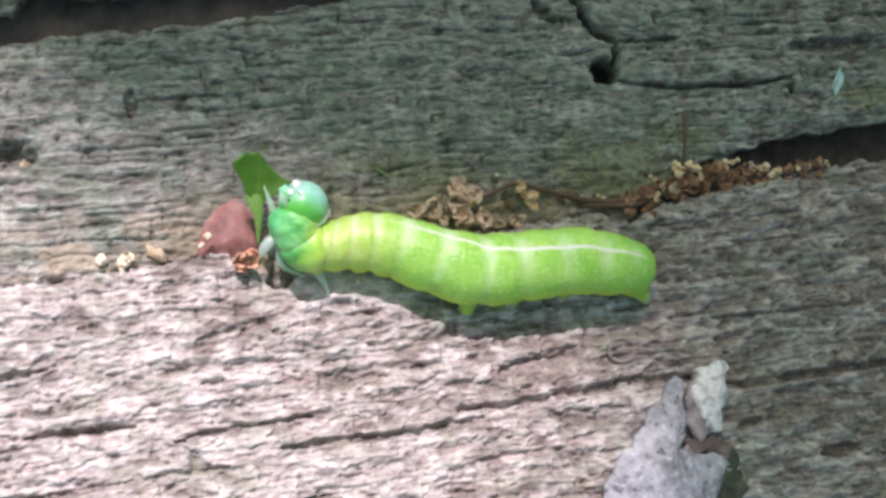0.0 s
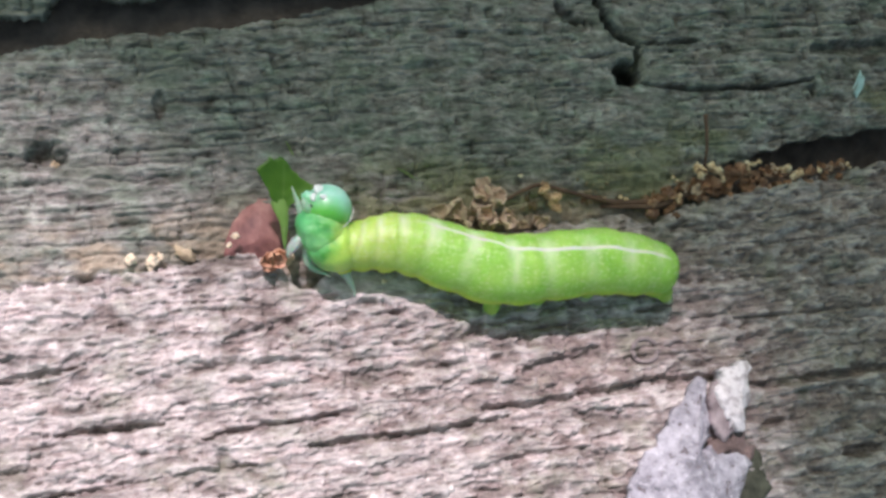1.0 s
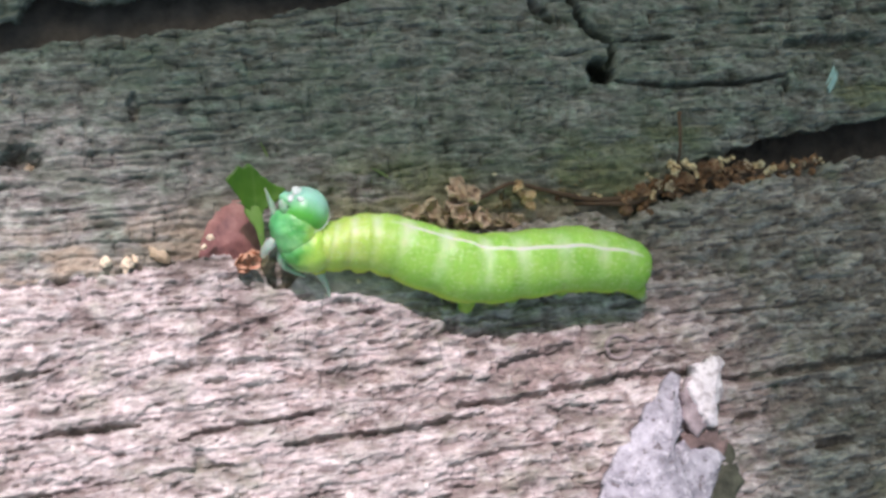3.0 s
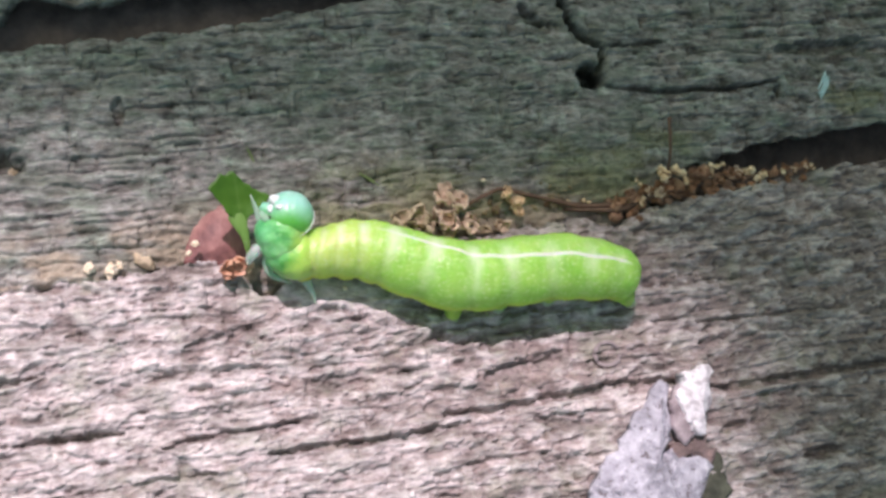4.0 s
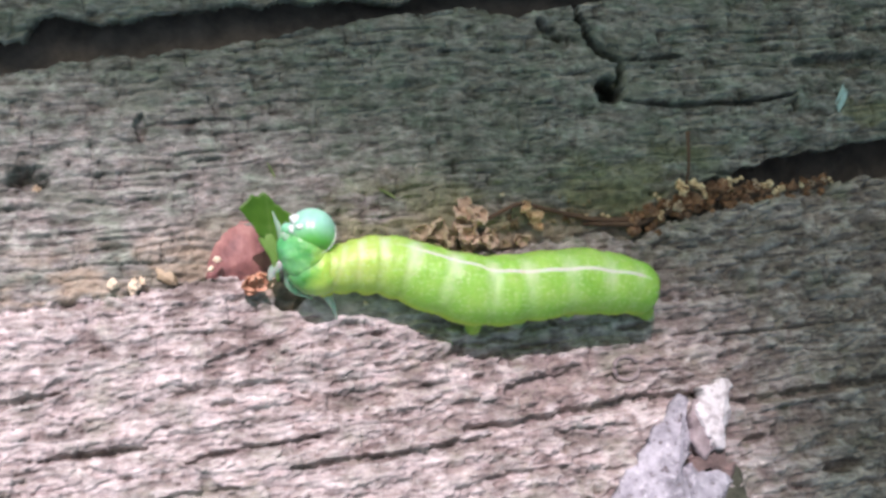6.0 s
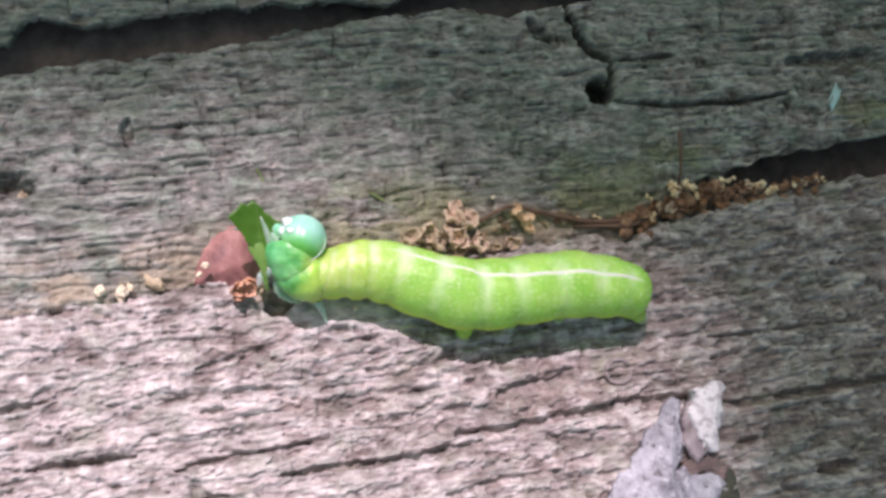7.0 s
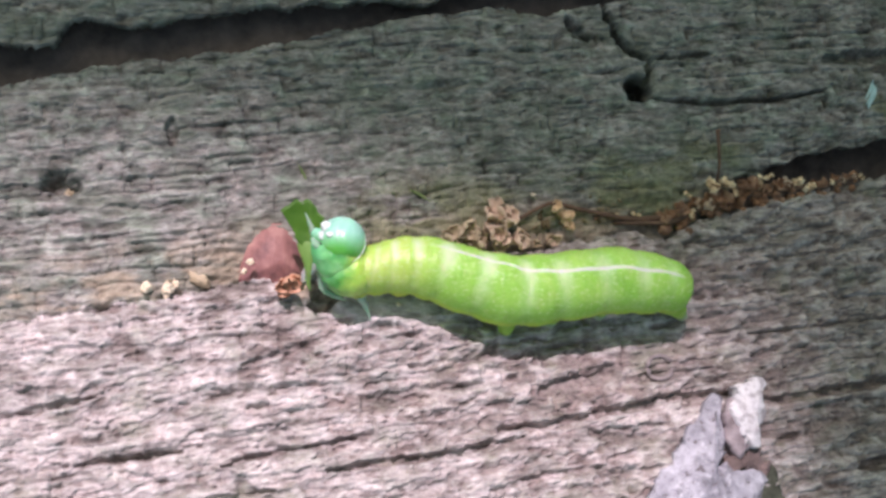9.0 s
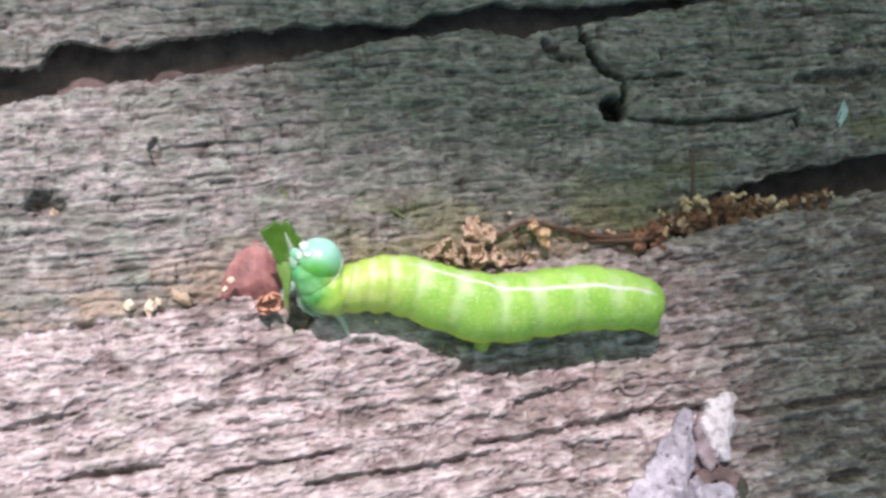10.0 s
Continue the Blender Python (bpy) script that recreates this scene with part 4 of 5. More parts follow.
def closed(points, count):
    """A soft closed outline through a few points."""
    p = points + points[:1]
    c = spline(p, count + 1)[:-1]
    return [tuple(q) for q in c]


# stands on its stalk at the origin; +y is up the blade
leaf_outline = closed([(0.0, 0.0), (0.22, 1.3), (0.26, 2.2), (0.75, 2.7), (1.9, 3.4), (2.35, 4.1), (1.2, 4.8), (0.5, 5.6), (-0.3, 6.5), (-0.9, 6.2), (-1.3, 6.4), (-1.8, 5.8), (-2.4, 5.3), (-1.75, 4.4),
                       (-1.0, 3.0), (-0.28, 2.3), (-0.2, 1.0)], 84)
leaf_outline = [(x + 0.16 * noise.noise((x * 1.7, y * 1.7, 4)) + 0.10 * noise.noise((x * 5, y * 5, 8)), y + 0.16 * noise.noise((x * 1.7, y * 1.7, 14)) + 0.10 * noise.noise((x * 5, y * 5, 18)))
                for x, y in leaf_outline]
bitten_leaf = tagged(empty("bitten_leaf"), "bitten scrap of fresh green leaf, held upright in jaws", "leaf")
leaf_curl = lambda x, y: 0.10 * (x - 0.3) ** 2 + 0.015 * y * y + 0.12 * noise.noise((x * 0.9, y * 0.9, 3))
blade = leaf_blade(leaf_outline, leaf_curl, "blade", LEAF)
blade.parent = bitten_leaf
stalk_verts, stalk_faces = tube([(0.15, -0.9, -0.5, 0.10), (0.04, 0.0, -0.05, 0.20), (0.0, 1.0, 0.06, 0.32), (-0.15, 1.8, 0.10, 0.50), (-0.32, 2.5, 0.08, 0.68), (-0.5, 3.1, 0.04, 0.62), (-0.7, 3.7, -0.06, 0.05)], 26, 16, 0.03, 6, 0.35)
solid("leaf_stalk", stalk_verts, stalk_faces, LEAF_STALK, bitten_leaf, "pale green leaf stalk")


# ---- things lying in the crack ----
def bud_scale():
    v, f = flake([(-3.2, -1.8), (-2.9, -0.2), (-2.3, 1.2), (-1.4, 2.3), (-0.3, 3.0), (0.6, 3.0), (1.5, 2.3), (2.4, 0.9), (3.1, -1.8), (1.5, -2.6), (-1.5, -2.6)], 0.4, 1.5, 0.035, 41, 14, 96)
    ob = solid("bud_scale", v, f, SCALE_RED)
    ob.matrix_basis = mm(-16.6, 6.1, -1.6, 14, 4, 4)
    tagged(ob, "domed red-brown bud scale wedged in the crack", "bud scale")
    v, f = crumpled(101, 1.5, 5)
    ob = solid("curled_husk", v, f, ORANGE_HUSK)
    ob.matrix_basis = mm(-15.7, 3.6, 0.55, 20, -15, 40)
    tagged(ob, "curled orange-brown husk with a straw-coloured tip", "husk")
    v, f = crumpled(102, 0.8, 3)
    solid("tip", [(a + 0.9, b - 0.9, c + 0.1) for a, b, c in v], f, FLORET, ob, "straw-coloured tip")


bud_scale()


def lay_florets():
    rng = np.random.default_rng(12)
    kinds = []
    for k in range(6):
        v, f = crumpled(20 + k, 0.95, 5) if k > 2 else lumpy(20 + k, 1.0, 3 + k % 3)
        ob = solid("dry_floret", v, f, (FLORET, FLORET, FLORET, RUST_HUSK, HUSK, RUST_HUSK)[k])
        tagged(ob, ("small rust-brown dry floret lying in the crack" if k in (3, 5) else "small crumpled tan floret lying in the crack") if k > 2 else "small lumpy cream-coloured floret lying in the crack", "floret", "dry florets in the crack")
        kinds.append(ob)
    # along the fallen catkin and loose beside it: x, y, height over the catkin's bed, size, kind
    spots = [(17.0, 10.6, 0.3, 0.85, 0), (22.0, 12.5, 0.2, 0.95, 0), (24.5, 13.3, 0.4, 1.0, 1), (26.0, 13.9, 0.4, 1.1, 2), (29.4, 14.0, 0.4, 1.0, 1), (30.4, 14.4, 0.7, 1.15, 0),
             (32.2, 13.8, 0.2, 1.0, 4), (33.5, 13.9, 0.3, 1.0, 2), (34.8, 13.7, 0.2, 1.0, 1), (36.1, 14.1, 0.2, 0.9, 3), (38.6, 14.5, 0.2, 0.8, 4), (15.1, 10.6, 0.2, 0.5, 1),
             (20.8, 10.6, 0.2, 1.4, 3), (22.1, 10.6, 0.3, 0.7, 1), (23.7, 11.4, 0.2, 1.5, 4), (27.4, 13.5, 0.5, 1.3, 3), (26.6, 12.7, 0.7, 0.55, 1), (28.4, 13.2, 0.2, 1.6, 5),
             (25.3, 12.3, 0.1, 1.4, 5), (22.7, 11.8, 0.1, 1.1, 4), (31.5, 13.4, 0.1, 1.1, 5), (12.9, 10.2, 0.2, 0.8, 3), (13.6, 10.3, 0.2, 0.7, 4), (37.4, 14.3, 0.2, 0.7, 1),
             (39.8, 14.8, 0.2, 0.7, 4), (40.6, 14.9, 0.2, 0.6, 1), (19.4, 10.1, 0.1, 0.9, 5)]
    seen = set()
    for n, (x, y, up, size, k) in enumerate(spots):
        kind = kinds[k]
        bed = min(ground_z(x, y), 0.4) if x < 19.5 else -0.5
        m = mm(x, y, bed + up, rng.uniform(-40, 40), rng.uniform(-40, 40), rng.uniform(0, 360)) @ Matrix.Diagonal((size * 0.82, size * 0.82, size * 0.82, 1))
        if k not in seen:
            kind.matrix_basis = m
            seen.add(k)
        else:
            copy_thing(kind, m)
    # larger tan husks beside the caterpillar
    for k, (x, y, size, rz, up, kind) in enumerate([(-1.6, 7.9, 1.40, 10, 0.8, 0), (-0.3, 8.5, 1.61, 80, 0.8, 0), (1, 7.9, 1.40, 200, 0.9, 0), (0.4, 7.4, 1.26, 40, 0.6, 0), (2.8, 10.1, 1.61, 140, 1, 1),
                                                    (3.9, 9.4, 1.89, 300, 0.9, 1), (3.2, 8.3, 1.82, 40, 1.2, 1), (4.7, 8, 1.68, 20, 1, 1), (3.7, 7.3, 1.40, 130, 1, 1), (2.3, 8.9, 1.40, 230, 0.6, 1),
                                                    (8.9, 10.8, 0.94, 260, 0.6, 2), (9.7, 9.9, 1.12, 20, 0.6, 2), (10, 9.4, 0.88, 90, 0.6, 2), (8.4, 8.2, 1.12, 60, 0.5, 1), (7.1, 7.9, 0.84, 160, 0.5, 0)]):
        v, f = crumpled(60 + k, size, 5)
        ob = solid("dry_husk", v, f, (OLIVE_HUSK, HUSK, FLORET)[kind])
        ob.matrix_basis = mm(x, y, ground_z(x, y) + up, 25 * math.sin(k * 2.1), 25 * math.cos(k * 1.7), rz)
        tagged(ob, ("crumpled olive-brown dry husk in the crack", "crumpled pinkish-tan dry flower husk in the crack", "small straw-coloured curled husk in the crack")[kind], "husk", "dry husks beside the caterpillar")


lay_florets()


def litter():
    """Fine crumbs of husk and floret strewn along the crack."""
    rng = np.random.default_rng(31)
    verts, faces = [], []
    for k in range(64):
        x = rng.uniform(-2, 21)
        y = float(np.interp(x, LEDGE[:, 0], LEDGE[:, 1])) + 0.5 + abs(rng.normal(0, 1.3)) + 1.2
        size = rng.uniform(0.12, 0.45)
        v, f = ball(size, size * rng.uniform(0.3, 0.6), size * rng.uniform(0.4, 0.7), 4, 6, lambda a, b, c: 1 + 0.7 * noise.noise((a * 1.6 + k, b * 1.6, c * 1.6)))
        turn = Matrix.Rotation(rng.uniform(0, 6.28), 3, "Z")
        base, z = len(verts), ground_z(x, y) + size * 0.3
        verts += [tuple(turn @ Vector(q) + Vector((x, y, z))) for q in v]
        faces += [tuple(q + base for q in face) for face in f]
    tagged(solid("husk_litter", verts, faces, LITTER), "fine tan and olive crumbs of dry husk along the crack", "litter", kind="stuff")


litter()


def lay_stalks():
    def stalk(name, pts, label, lift=0.25):
        v, f = tube([(x, y, z + lift, r) for x, y, z, r in pts], 40, 8, 0.10, 7)
        return tagged(solid(name, v, f, STALK), label, "stalk")
    g = ground_z
    catkin = stalk("catkin_stalk", [(14.7, 9.9, g(14.7, 9.9), 0.18), (18.1, 9.7, -0.7, 0.22), (20.4, 10.0, -0.8, 0.3), (24.0, 11.6, -0.8, 0.38), (29.4, 13.0, -0.8, 0.38), (32.5, 13.4, -0.7, 0.3), (36.3, 14.0, -0.6, 0.28), (41.0, 14.9, -0.6, 0.2)],
                   "rust-brown catkin stalk with scales, fallen into the crack")
    rng = np.random.default_rng(77)
    line = spline([(19.5, 10.0, -0.9), (21.0, 10.5, -0.8), (24.0, 11.6, -0.8), (29.4, 13.0, -0.7), (32.5, 13.4, -0.7), (36.3, 14.0, -0.7), (40.5, 14.8, -0.7)], 30)
    for k, (x, y, z) in enumerate(line):
        v, f = crumpled(300 + k, 0.95 if k < 18 else 0.6, 3) if k % 2 else lumpy(300 + k, 0.85 if k < 18 else 0.55, 4)
        dx, dy, dz = rng.normal(0, 0.35, 3)
        solid("scale", [(a + x + dx, b + y + dy * 0.8 + 0.15, c + z + 0.25 + 0.3 * dz) for a, b, c in v], f, DARK_HUSK if k % 3 else RUST_HUSK, catkin)
    for k, (x, y, z) in enumerate(line[::2]):
        v, f = lumpy(340 + k, 0.9 if k < 9 else 0.6, 4)
        dx, dy, dz = rng.normal(0, 0.3, 3)
        solid("scale", [(a + x + dx, b + y - 0.75 + 0.3 * dy, c + z + 0.15 + 0.2 * dz) for a, b, c in v], f, DARK_HUSK if k % 4 else RUST_HUSK, catkin)
    stalk("thin_stalk", [(5.3, 9.9, g(5.3, 9.9) + .2, 0.16), (7.2, 10.9, g(7.2, 10.9) + .3, 0.18), (8.6, 11.3, g(8.6, 11.3) + .3, 0.2), (11.5, 10.8, g(11.5, 10.8) + .3, 0.22), (16.0, 10.25, g(16, 10.25) + .3, 0.27), (19.5, 10.3, g(19.5, 10.3) + .2, 0.3)],
          "thin rust-brown dry stalk along the crack")
    stalk("upright_stalk", [(25.0, 13.3, -0.6, 0.12), (25.0, 15.2, 0.6, 0.15), (24.9, 17.9, 1.2, 0.18), (24.9, 18.5, 1.2, 0.26)], "fine brown dry stalk leaning on the wood", 0.1)


lay_stalks()


def lay_crumbs():
    spots = [(-27.2, 3.2, 0.75, 0.5), (-25.6, 3.1, 0.95, 0.75), (-24.9, 3.6, 0.5, 0.45), (-22.9, 4.0, 0.95, 0.7), (-18.9, 5.2, 0.5, 0.5), (-19.4, 4.5, 0.4, 0.35),
             (-33.7, 11.6, 0.6, 0.45), (-6.34, 1.71, 0.4, 0.2), (6.7, 12.15, 0.3, 0.3)]
    for k, (x, y, a, b) in enumerate(spots):
        wide = a * (0.95 if k == 3 else 0.62)
        v, f = ball(wide, a * 0.5, a * 0.42, 14, 20, lambda p, q, r: 1 + 0.7 * noise.noise((p * 1.5 + 5 * k, q * 1.5, r * 1.5)) + 0.3 * noise.noise((p * 4 + k, q * 4, r * 4)))
        ob = solid("plant_crumb", v, f, OLIVE_HUSK if k in (3, 6) else CRUMB)
        z = ground_z(x, y) + b * 0.6
        if k in (4, 5):
            z = 0.9 if k == 4 else 0.5
        ob.matrix_basis = mm(x, y, z, 0, 0, 30 + 40 * k)
        tagged(ob, "brown plant crumb on the wood" if k in (3, 6) else "pale straw-coloured plant crumb on the wood", "crumb", "plant crumbs")


lay_crumbs()


# ---- the bark chip and other small things on the wood ----
def bark_chip():
    chip = tagged(empty("bark_chip"), "lilac-grey flake of bark with white crust on wood", "bark chip")
    v, f = flake([(22.5, -6.1), (22.85, -7.0), (22.65, -8.5), (22.8, -10.2), (22.4, -11.9), (21.4, -12.5), (23.1, -12.8), (24.9, -13.7), (24.8, -16.5), (22.5, -21.5), (16.0, -22), (13.9, -18.5), (14.6, -15.6),
                  (16.5, -12.9), (18.8, -10.6), (19.3, -9.6), (20.7, -8.3), (21.6, -6.9)], 0.75, 1.0, 0.15, 3, 18, 160)
    solid("flake", v, f, BARK_GREY, chip)
    v, f = flake([(21.9, -8.0), (21.4, -9.6), (20.2, -10.9), (18.6, -13.0), (17.0, -15.4), (17.0, -18.5), (20.5, -19.5), (22.8, -17.5), (22.3, -14.5), (21.0, -13.2), (21.9, -11.6)], 1.6, 0.55, 0.16, 31, 14, 120)
    solid("upper_flake", v, f, BARK_GREY, chip)
    v, f = flake([(24.0, -5.9), (24.9, -5.5), (26.1, -5.35), (26.75, -5.6), (26.45, -6.5), (26.6, -7.6), (26.15, -8.6), (25.75, -9.9), (25.7, -11.2), (24.7, -11.2), (24.4, -10.3), (23.8, -9.4), (23.35, -8.5),
                  (23.35, -7.5), (23.9, -6.7)], 1.7, 0.55, 0.12, 9, 12, 110)
    solid("white_crust", v, f, BARK_WHITE, chip, "rough white crust")
    v, f = flake([(22.9, -8.2), (23.6, -6.8), (24.3, -8.0), (24.9, -10.0), (25.1, -11.2), (23.7, -11.9), (23.0, -11.3)], 1.2, 0.3, 0.12, 14, 8, 60)
    solid("grey_splinter", v, f, BARK_PINK, chip, "pinkish-grey splinter")
    v, f = flake([(22.9, -12.5), (22.6, -13.6), (24.2, -13.1), (25.2, -13.3), (26.7, -13.3), (26.5, -12.2), (26.2, -11.2), (24.5, -11.4)], 0.75, 0.3, 0.24, 15, 10, 100)
    solid("torn_inside", v, f, BARK_BROWN, chip, "torn brown inside of the bark")
    v, f = flake([(24.2, -12.8), (26.7, -12.0), (27.9, -13.8), (28.0, -16.4), (27.0, -19.5), (23.5, -19.5), (23.6, -16.0)], 0.35, 0.3, 0.16, 19, 8, 60)
    solid("moss_patch", v, f, MOSS, chip, "dark olive moss")
    v, f = flake([(22.3, -13.0), (23.4, -12.6), (25.2, -13.3), (26.6, -13.9), (25.9, -15.2), (24.9, -17.2), (23.9, -19.4), (22.2, -18.5), (22.0, -15.5)], 0.9, 0.3, 0.12, 23, 8, 60)
    solid("grey_splinter", v, f, BARK_GREY, chip)


bark_chip()


def small_bits():
    # a curled dark fibre
    ring = [(17.7 + 1.2 * math.cos(a), -3.75 + 1.05 * math.sin(a)) for a in np.linspace(0.5, 6.2, 18)]
    base = sum(ground_z(x, y) for x, y in ring) / len(ring)
    pts = [(x, y, base + 0.12 + 0.6 * (ground_z(x, y) - base), 0.21) for x, y in ring]
    v, f = tube(pts, 40, 8, 0.1, 4)
    tagged(solid("curled_fibre", v, f, FIBRE), "dark curled fibre lying on the wood", "fibre")
    # a tuft of old silk
    tuft = tagged(empty("silk_tuft"), "pale bluish tuft of old silk on the wood", "silk tuft")
    rng = np.random.default_rng(3)
    for k in range(5):
        x, y = 42.9 + rng.normal(0, 0.06), 23.5 + rng.normal(0, 0.15)
        e, w = rng.normal(0.60, 0.08), rng.uniform(0.9, 1.3)
        z = ground_z(x, y)
        v, f = tube([(x - e, y - w, z + 0.15, 0.05), (x, y, z + 0.35, 0.14), (x + e, y + w, z + 0.2, 0.05)], 10, 8, 0.15, k)
        solid("thread", v, f, SILK, tuft)
    # green shreds
    for k, (x, y, rz, size) in enumerate([(-14.2, 13.4, 35, 0.75), (-3.8, 11.8, 72, 0.95)]):
        ob = leaf_blade(closed([(-0.25, -1.1), (0.08, -0.4), (0.16, 0.5), (0.0, 1.3), (-0.14, 0.3)], 24), lambda p, q: 0.2 * q * q * 0.4, "leaf_shred", DRY_LEAF, 0.08, 4)
        ob.matrix_basis = mm(x, y, ground_z(x, y) + 0.25, 12, 8, rz) @ Matrix.Diagonal((size, size, size, 1))
        tagged(ob, "tiny drying shred of green leaf on grey wood", "leaf shred", "green leaf shreds")


small_bits()


# ---- the tree whose foliage shades the timber ----
CROWN_AT = 1.75                      # metres from the timber to the shading twig, along the sun's way


def shade_tree():
    root = tagged(empty("shade_tree"), "small broad-leaved tree overhanging the timber", "tree")
    hub = SUN_WAY * CROWN_AT * 1000
    side = Vector((700, 420, 0))
    v, f = tube([(hub.x + side.x, hub.y + side.y, -150, 75), (hub.x + side.x - 30, hub.y + side.y, 900, 62), (hub.x + side.x + 10, hub.y + side.y - 10, 1900, 50),
                 (hub.x + side.x, hub.y + side.y, 3000, 30), (hub.x + side.x - 40, hub.y + side.y + 30, 3700, 10)], 30, 16, 0.04, 2)
    solid("trunk", v, f, TRUNK, root)
    v, f = tube([(hub.x + side.x, hub.y + side.y, hub.z - 120, 26), (hub.x + 420, hub.y + 260, hub.z + 70, 18), (hub.x + 180, hub.y + 120, hub.z + 60, 9), (hub.x + 40, hub.y + 40, hub.z + 10, 4)], 24, 10, 0.05, 5)
    solid("limb", v, f, TRUNK, root)
    # leaves of three twigs: their shadows fall beyond a slanting line and beside the caterpillar's tail
    rng = np.random.default_rng(8)
    shape = [(0.0, -1.0), (0.45, -0.45), (0.5, 0.1), (0.28, 0.65), (0.0, 1.0), (-0.28, 0.65), (-0.5, 0.1), (-0.45, -0.45)]
    upper, corner, beside = [], [], []
    edge_line = lambda a: float(np.interp(a, (-32, -10, 0, 10, 16, 22, 28), (19, 11, 9, 6.5, 3, -2.5, -6)))
    for c in range(-20, 21):                             # small leaves along the rim
        a = 13.5 * c + rng.uniform(-3, 3)
        (corner if -70 < a < 0 else upper).append((a, edge_line(a) + 13 + rng.uniform(-3, 3), 0.6))
    for r in range(6):
        for c in range(-10, 11):
            a = 27 * c + rng.uniform(-7, 7)
            y = edge_line(a) + 24 + 25 * r + rng.uniform(-5, 5)
            if -70 < a < -2:
                if r < 2:
                    corner.append((a, y, 1.0 if r == 0 else 0.8))
            else:
                upper.append((a, y, 1.0))
    flank, along = Vector((0.97, 0.24)), Vector((0.24, -0.97))
    for c in range(-2, 17):
        q = flank * (22.3 + 12.5 + rng.uniform(-3, 3)) + along * (13 * c + rng.uniform(-3, 3))
        beside.append((q.x, q.y, 0.6))
    for r in range(7):
        for c in range(-2, 9):
            q = flank * (22.3 + 23 + 25 * r + rng.uniform(-5, 5)) + along * (26 * c + rng.uniform(-7, 7))
            beside.append((q.x, q.y, 1.0))
    twigs = []
    for spots in (upper, corner, beside):
        verts, faces, vein = [], [], []
        for sx, sy, size in spots:
            at = Vector((sx, sy, 0)) + SUN_WAY * rng.uniform(-90, 90)
            turn = Euler((rng.normal(0, 0.3), rng.normal(0, 0.3), rng.uniform(0, 6.28))).to_matrix()
            base = len(verts)
            verts.append(tuple(at))
            vein.append(1.0)
            for px, py in shape:
                verts.append(tuple(at + turn @ Vector((px * 42, py * 28, 5 * abs(px))) * size))
                vein.append(0.0)
            for k in range(8):
                faces.append((base, base + 1 + k, base + 1 + (k + 1) % 8))
        twig = solid("leafy_twig", verts, faces, TREE_LEAF, root, "swaying twig with broad green leaves", smooth=False, attrs={"vein": vein})
        twigs.append(tagged(twig, kind="stuff"))
    # the rest of the crown
    verts, faces, vein = [], [], []
    for k in range(900):
        u = Vector((rng.normal(), rng.normal(), rng.normal() * 0.8)).normalized() * rng.uniform(0.45, 1.0)
        at = Vector((hub.x + side.x + 150 + u.x * 620, hub.y + side.y + 150 + u.y * 600, 3000 + u.z * 700))
        turn = Euler((rng.normal(0, 0.6), rng.normal(0, 0.6), rng.uniform(0, 6.28))).to_matrix()
        base = len(verts)
        for px, py in shape:
            verts.append(tuple(at + turn @ Vector((px * 45, py * 40, 5 * abs(px)))))
            vein.append(0.0)
        faces.append(tuple(base + q for q in range(8)))
    tagged(solid("crown", verts, faces, TREE_LEAF, root, smooth=False, attrs={"vein": vein}), kind="stuff")
    return twigs, hub


shading_twigs, twig_at = shade_tree()


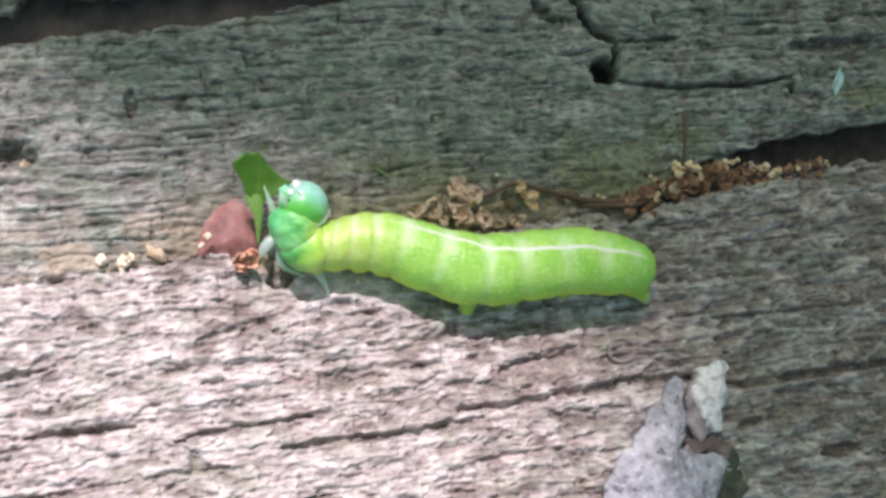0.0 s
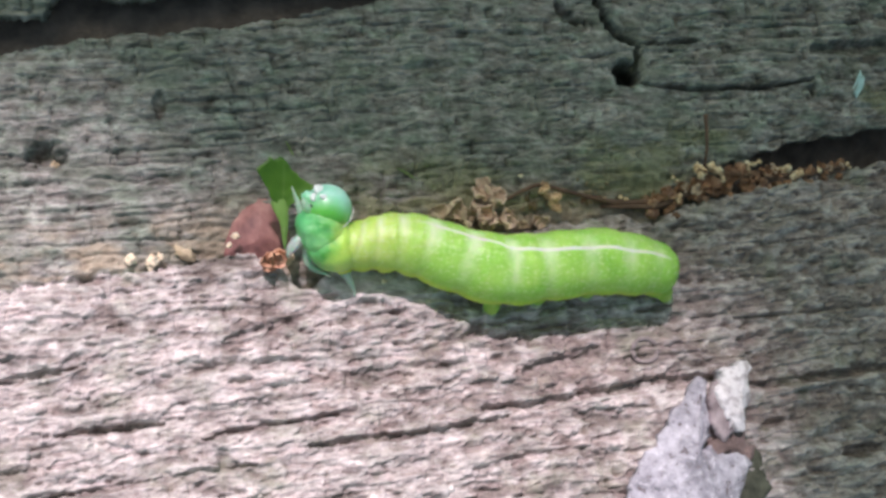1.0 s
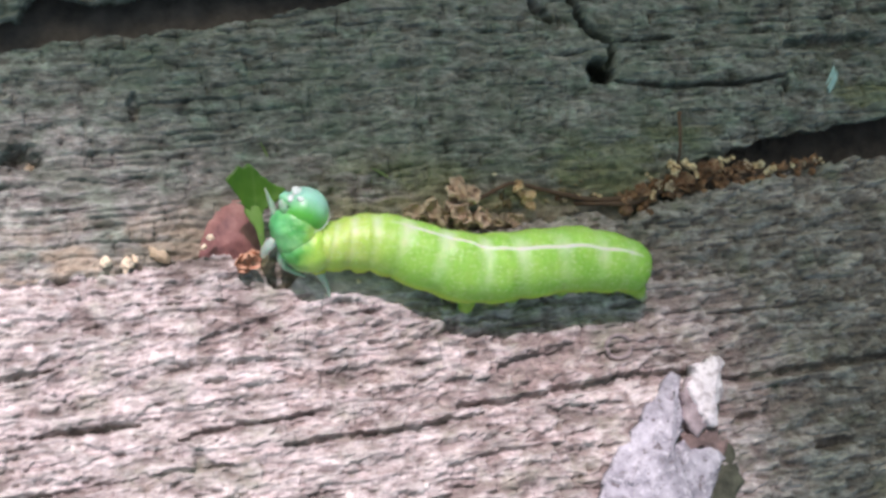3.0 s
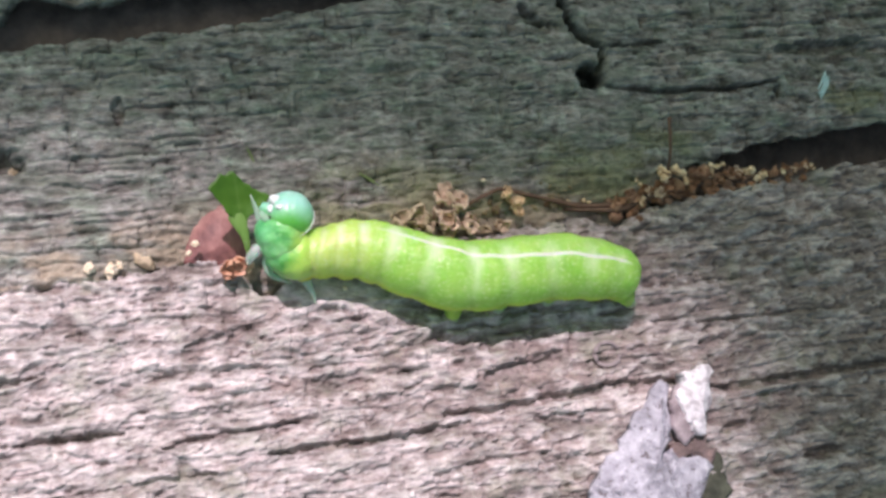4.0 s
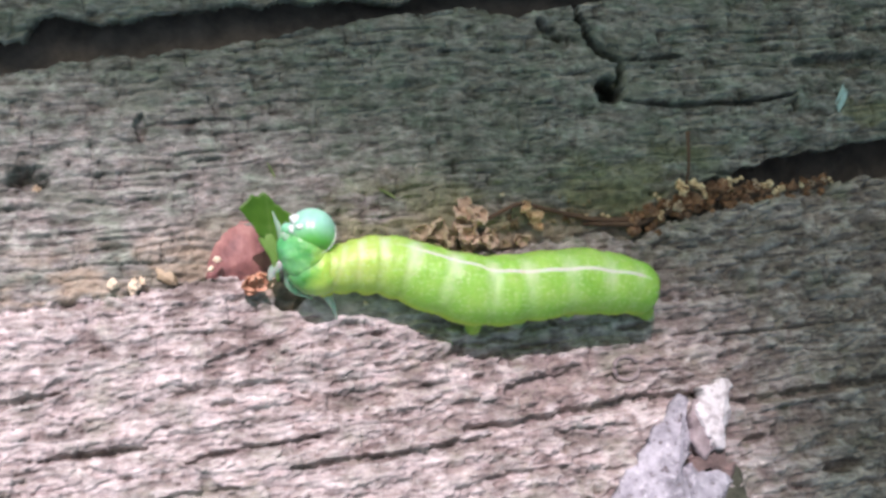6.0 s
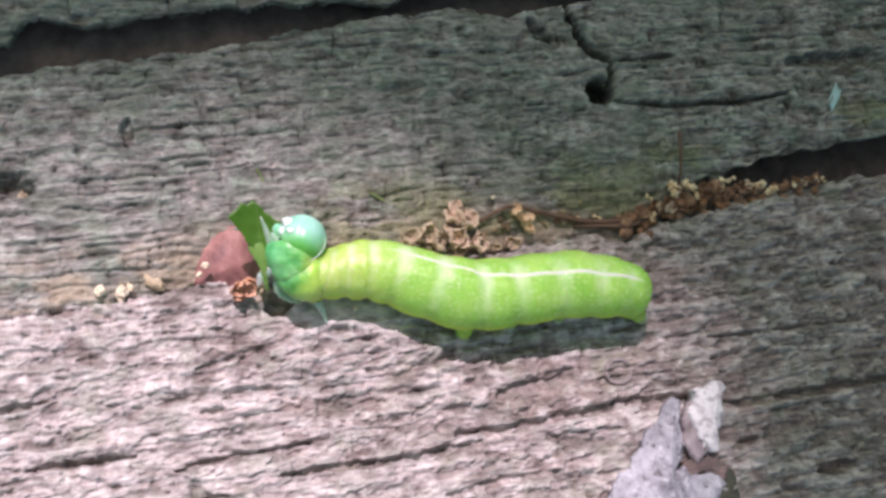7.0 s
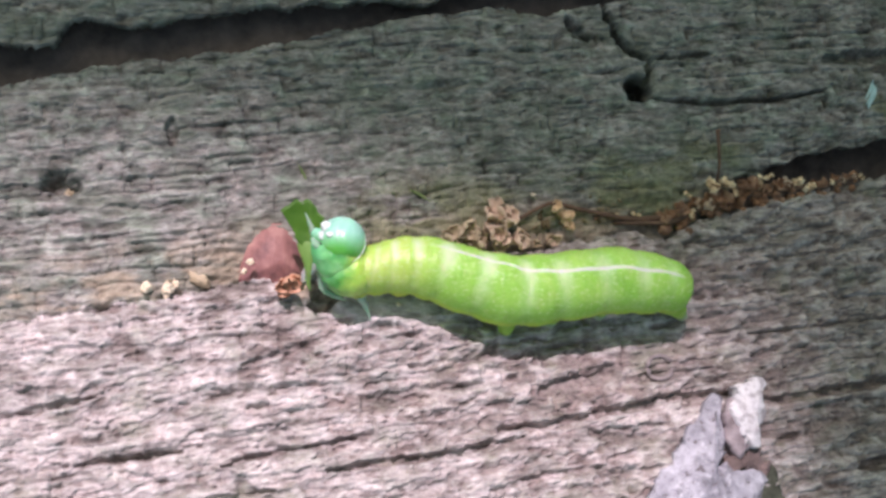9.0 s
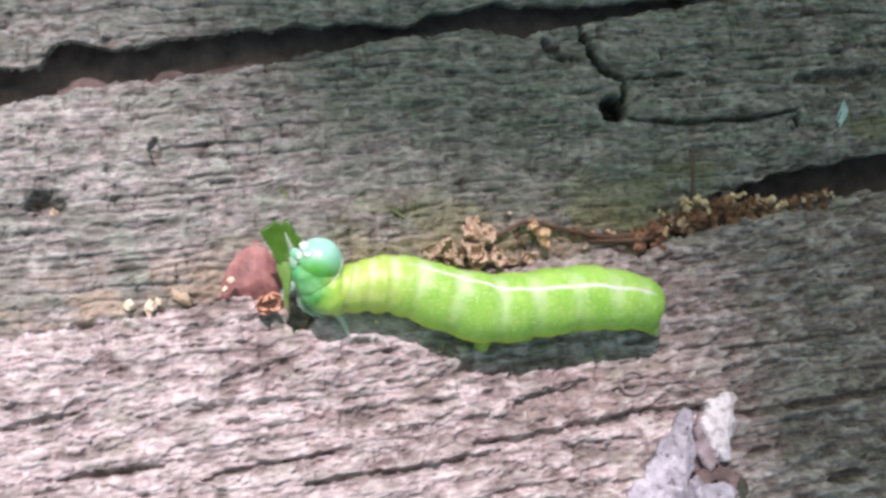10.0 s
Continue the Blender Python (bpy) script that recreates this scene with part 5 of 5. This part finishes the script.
# ---- what moves ----
def motions():
    # head: seconds, x, y, z of its middle, tilt, lean, turn
    head_rows = [(0.0, -11.55, 6.95, 4.6, -6, 12, -18), (1.0, -11.8, 6.7, 4.6, -4, 8, -12), (1.5, -11.7, 6.65, 4.6, -4, 7, -4), (2.0, -11.6, 6.6, 4.6, -4, 6, -4), (2.5, -11.5, 6.6, 4.6, -6, 10, -22),
                 (4.0, -11.6, 6.8, 4.6, 0, -2, -4), (4.5, -11.7, 7.0, 4.6, 0, -4, -3), (5.5, -11.6, 6.8, 4.6, 2, -6, 6), (7.0, -11.4, 6.6, 4.6, 4, -8, -14),
                 (7.5, -11.4, 6.5, 4.6, 4, -8, -10), (8.0, -11.7, 6.4, 4.6, 5, -8, -7), (8.5, -11.8, 6.2, 4.6, 6, -8, -8), (9.0, -11.8, 6.1, 4.6, 6, -8, -8), (10.0, -11.9, 6.0, 4.6, 6, -8, -10)]
    walk(caterpillar_head, [(t, mm(x, y, z, a, b, c)) for t, x, y, z, a, b, c in head_rows])
    leaf_rows = [(0.0, -15.1, 4.9, 3.8, 12, 4, 1), (1.0, -15.2, 4.5, 3.7, 12, 2, 2), (2.0, -14.9, 4.2, 3.6, 12, 0, 8), (2.5, -14.9, 4.2, 3.6, 12, 0, 8), (4.5, -14.8, 4.1, 3.6, 12, 0, 12),
                 (5.5, -14.4, 3.9, 3.6, 13, -4, 8), (7.5, -14.3, 3.4, 3.6, 14, -10, 2), (8.0, -14.8, 3.5, 3.6, 14, -15, -10), (9.0, -14.5, 3.2, 3.6, 14, -22, -10), (10.0, -14.6, 3.1, 3.6, 14, -22, -10)]
    walk(bitten_leaf, [(t, mm(x, y, z, a, b, c)) for t, x, y, z, a, b, c in leaf_rows])
    # the twigs: seconds, shift in x and y, turn
    sway = [(0.0, -8, 1, 4), (1.0, -5, 0, 6), (1.5, -6, -3, 3), (2.0, -4, -3, -1), (2.7, -5, -1, 5), (4.0, -1, 3, 4), (5.0, -1, 3, 4), (5.5, -1, 1, 3), (7.0, 2, 4, 0), (7.5, -5, 3, 0), (8.0, -5, 4, 1),
            (8.5, -3, 4, 1), (9.0, -5, 4, 2), (9.5, -5, 5, 3), (10.0, -5, 8, 4)]
    corner_sway = [(0.0, -12, 2.5, 2), (0.5, -9, 1.5, 3), (1.0, -5, -2, 3), (1.5, -6, 1, 0), (2.0, -6, 2, -5), (2.5, -5, -3, 0), (4.0, -1, 0.3, 9.5), (5.0, 0, 0.3, 9.5), (5.5, 1, 2, 8), (7.0, 4, 6, 12),
                   (7.5, -5, 2, 11), (8.0, -2, 5, 13), (8.5, 5, 11, 9), (9.0, -1, 4, 10), (9.5, 0, 9, 9), (10.0, 4, 13, 2)]
    beside_sway = [(0.0, -7, 4, 4), (0.5, 3, 3, 5), (1.0, 1, 2, 6), (1.5, 0, -1, 3), (2.0, 4, -2, -3), (2.5, 2, 1, 4), (4.0, 5, 1, 8), (5.5, 6, 2, 8), (7.0, 0, 4, 8), (8.0, 3, 4, 9),
                   (9.0, 3, 4, 9), (9.5, 2, 6, 8), (10.0, 0, 9, 7)]
    for twig, rows in zip(shading_twigs, (sway, corner_sway, beside_sway)):
        walk(twig, [(t, mm(twig_at.x + a, twig_at.y + b, twig_at.z, 0, 0, turn)) for t, a, b, turn in rows])


motions()
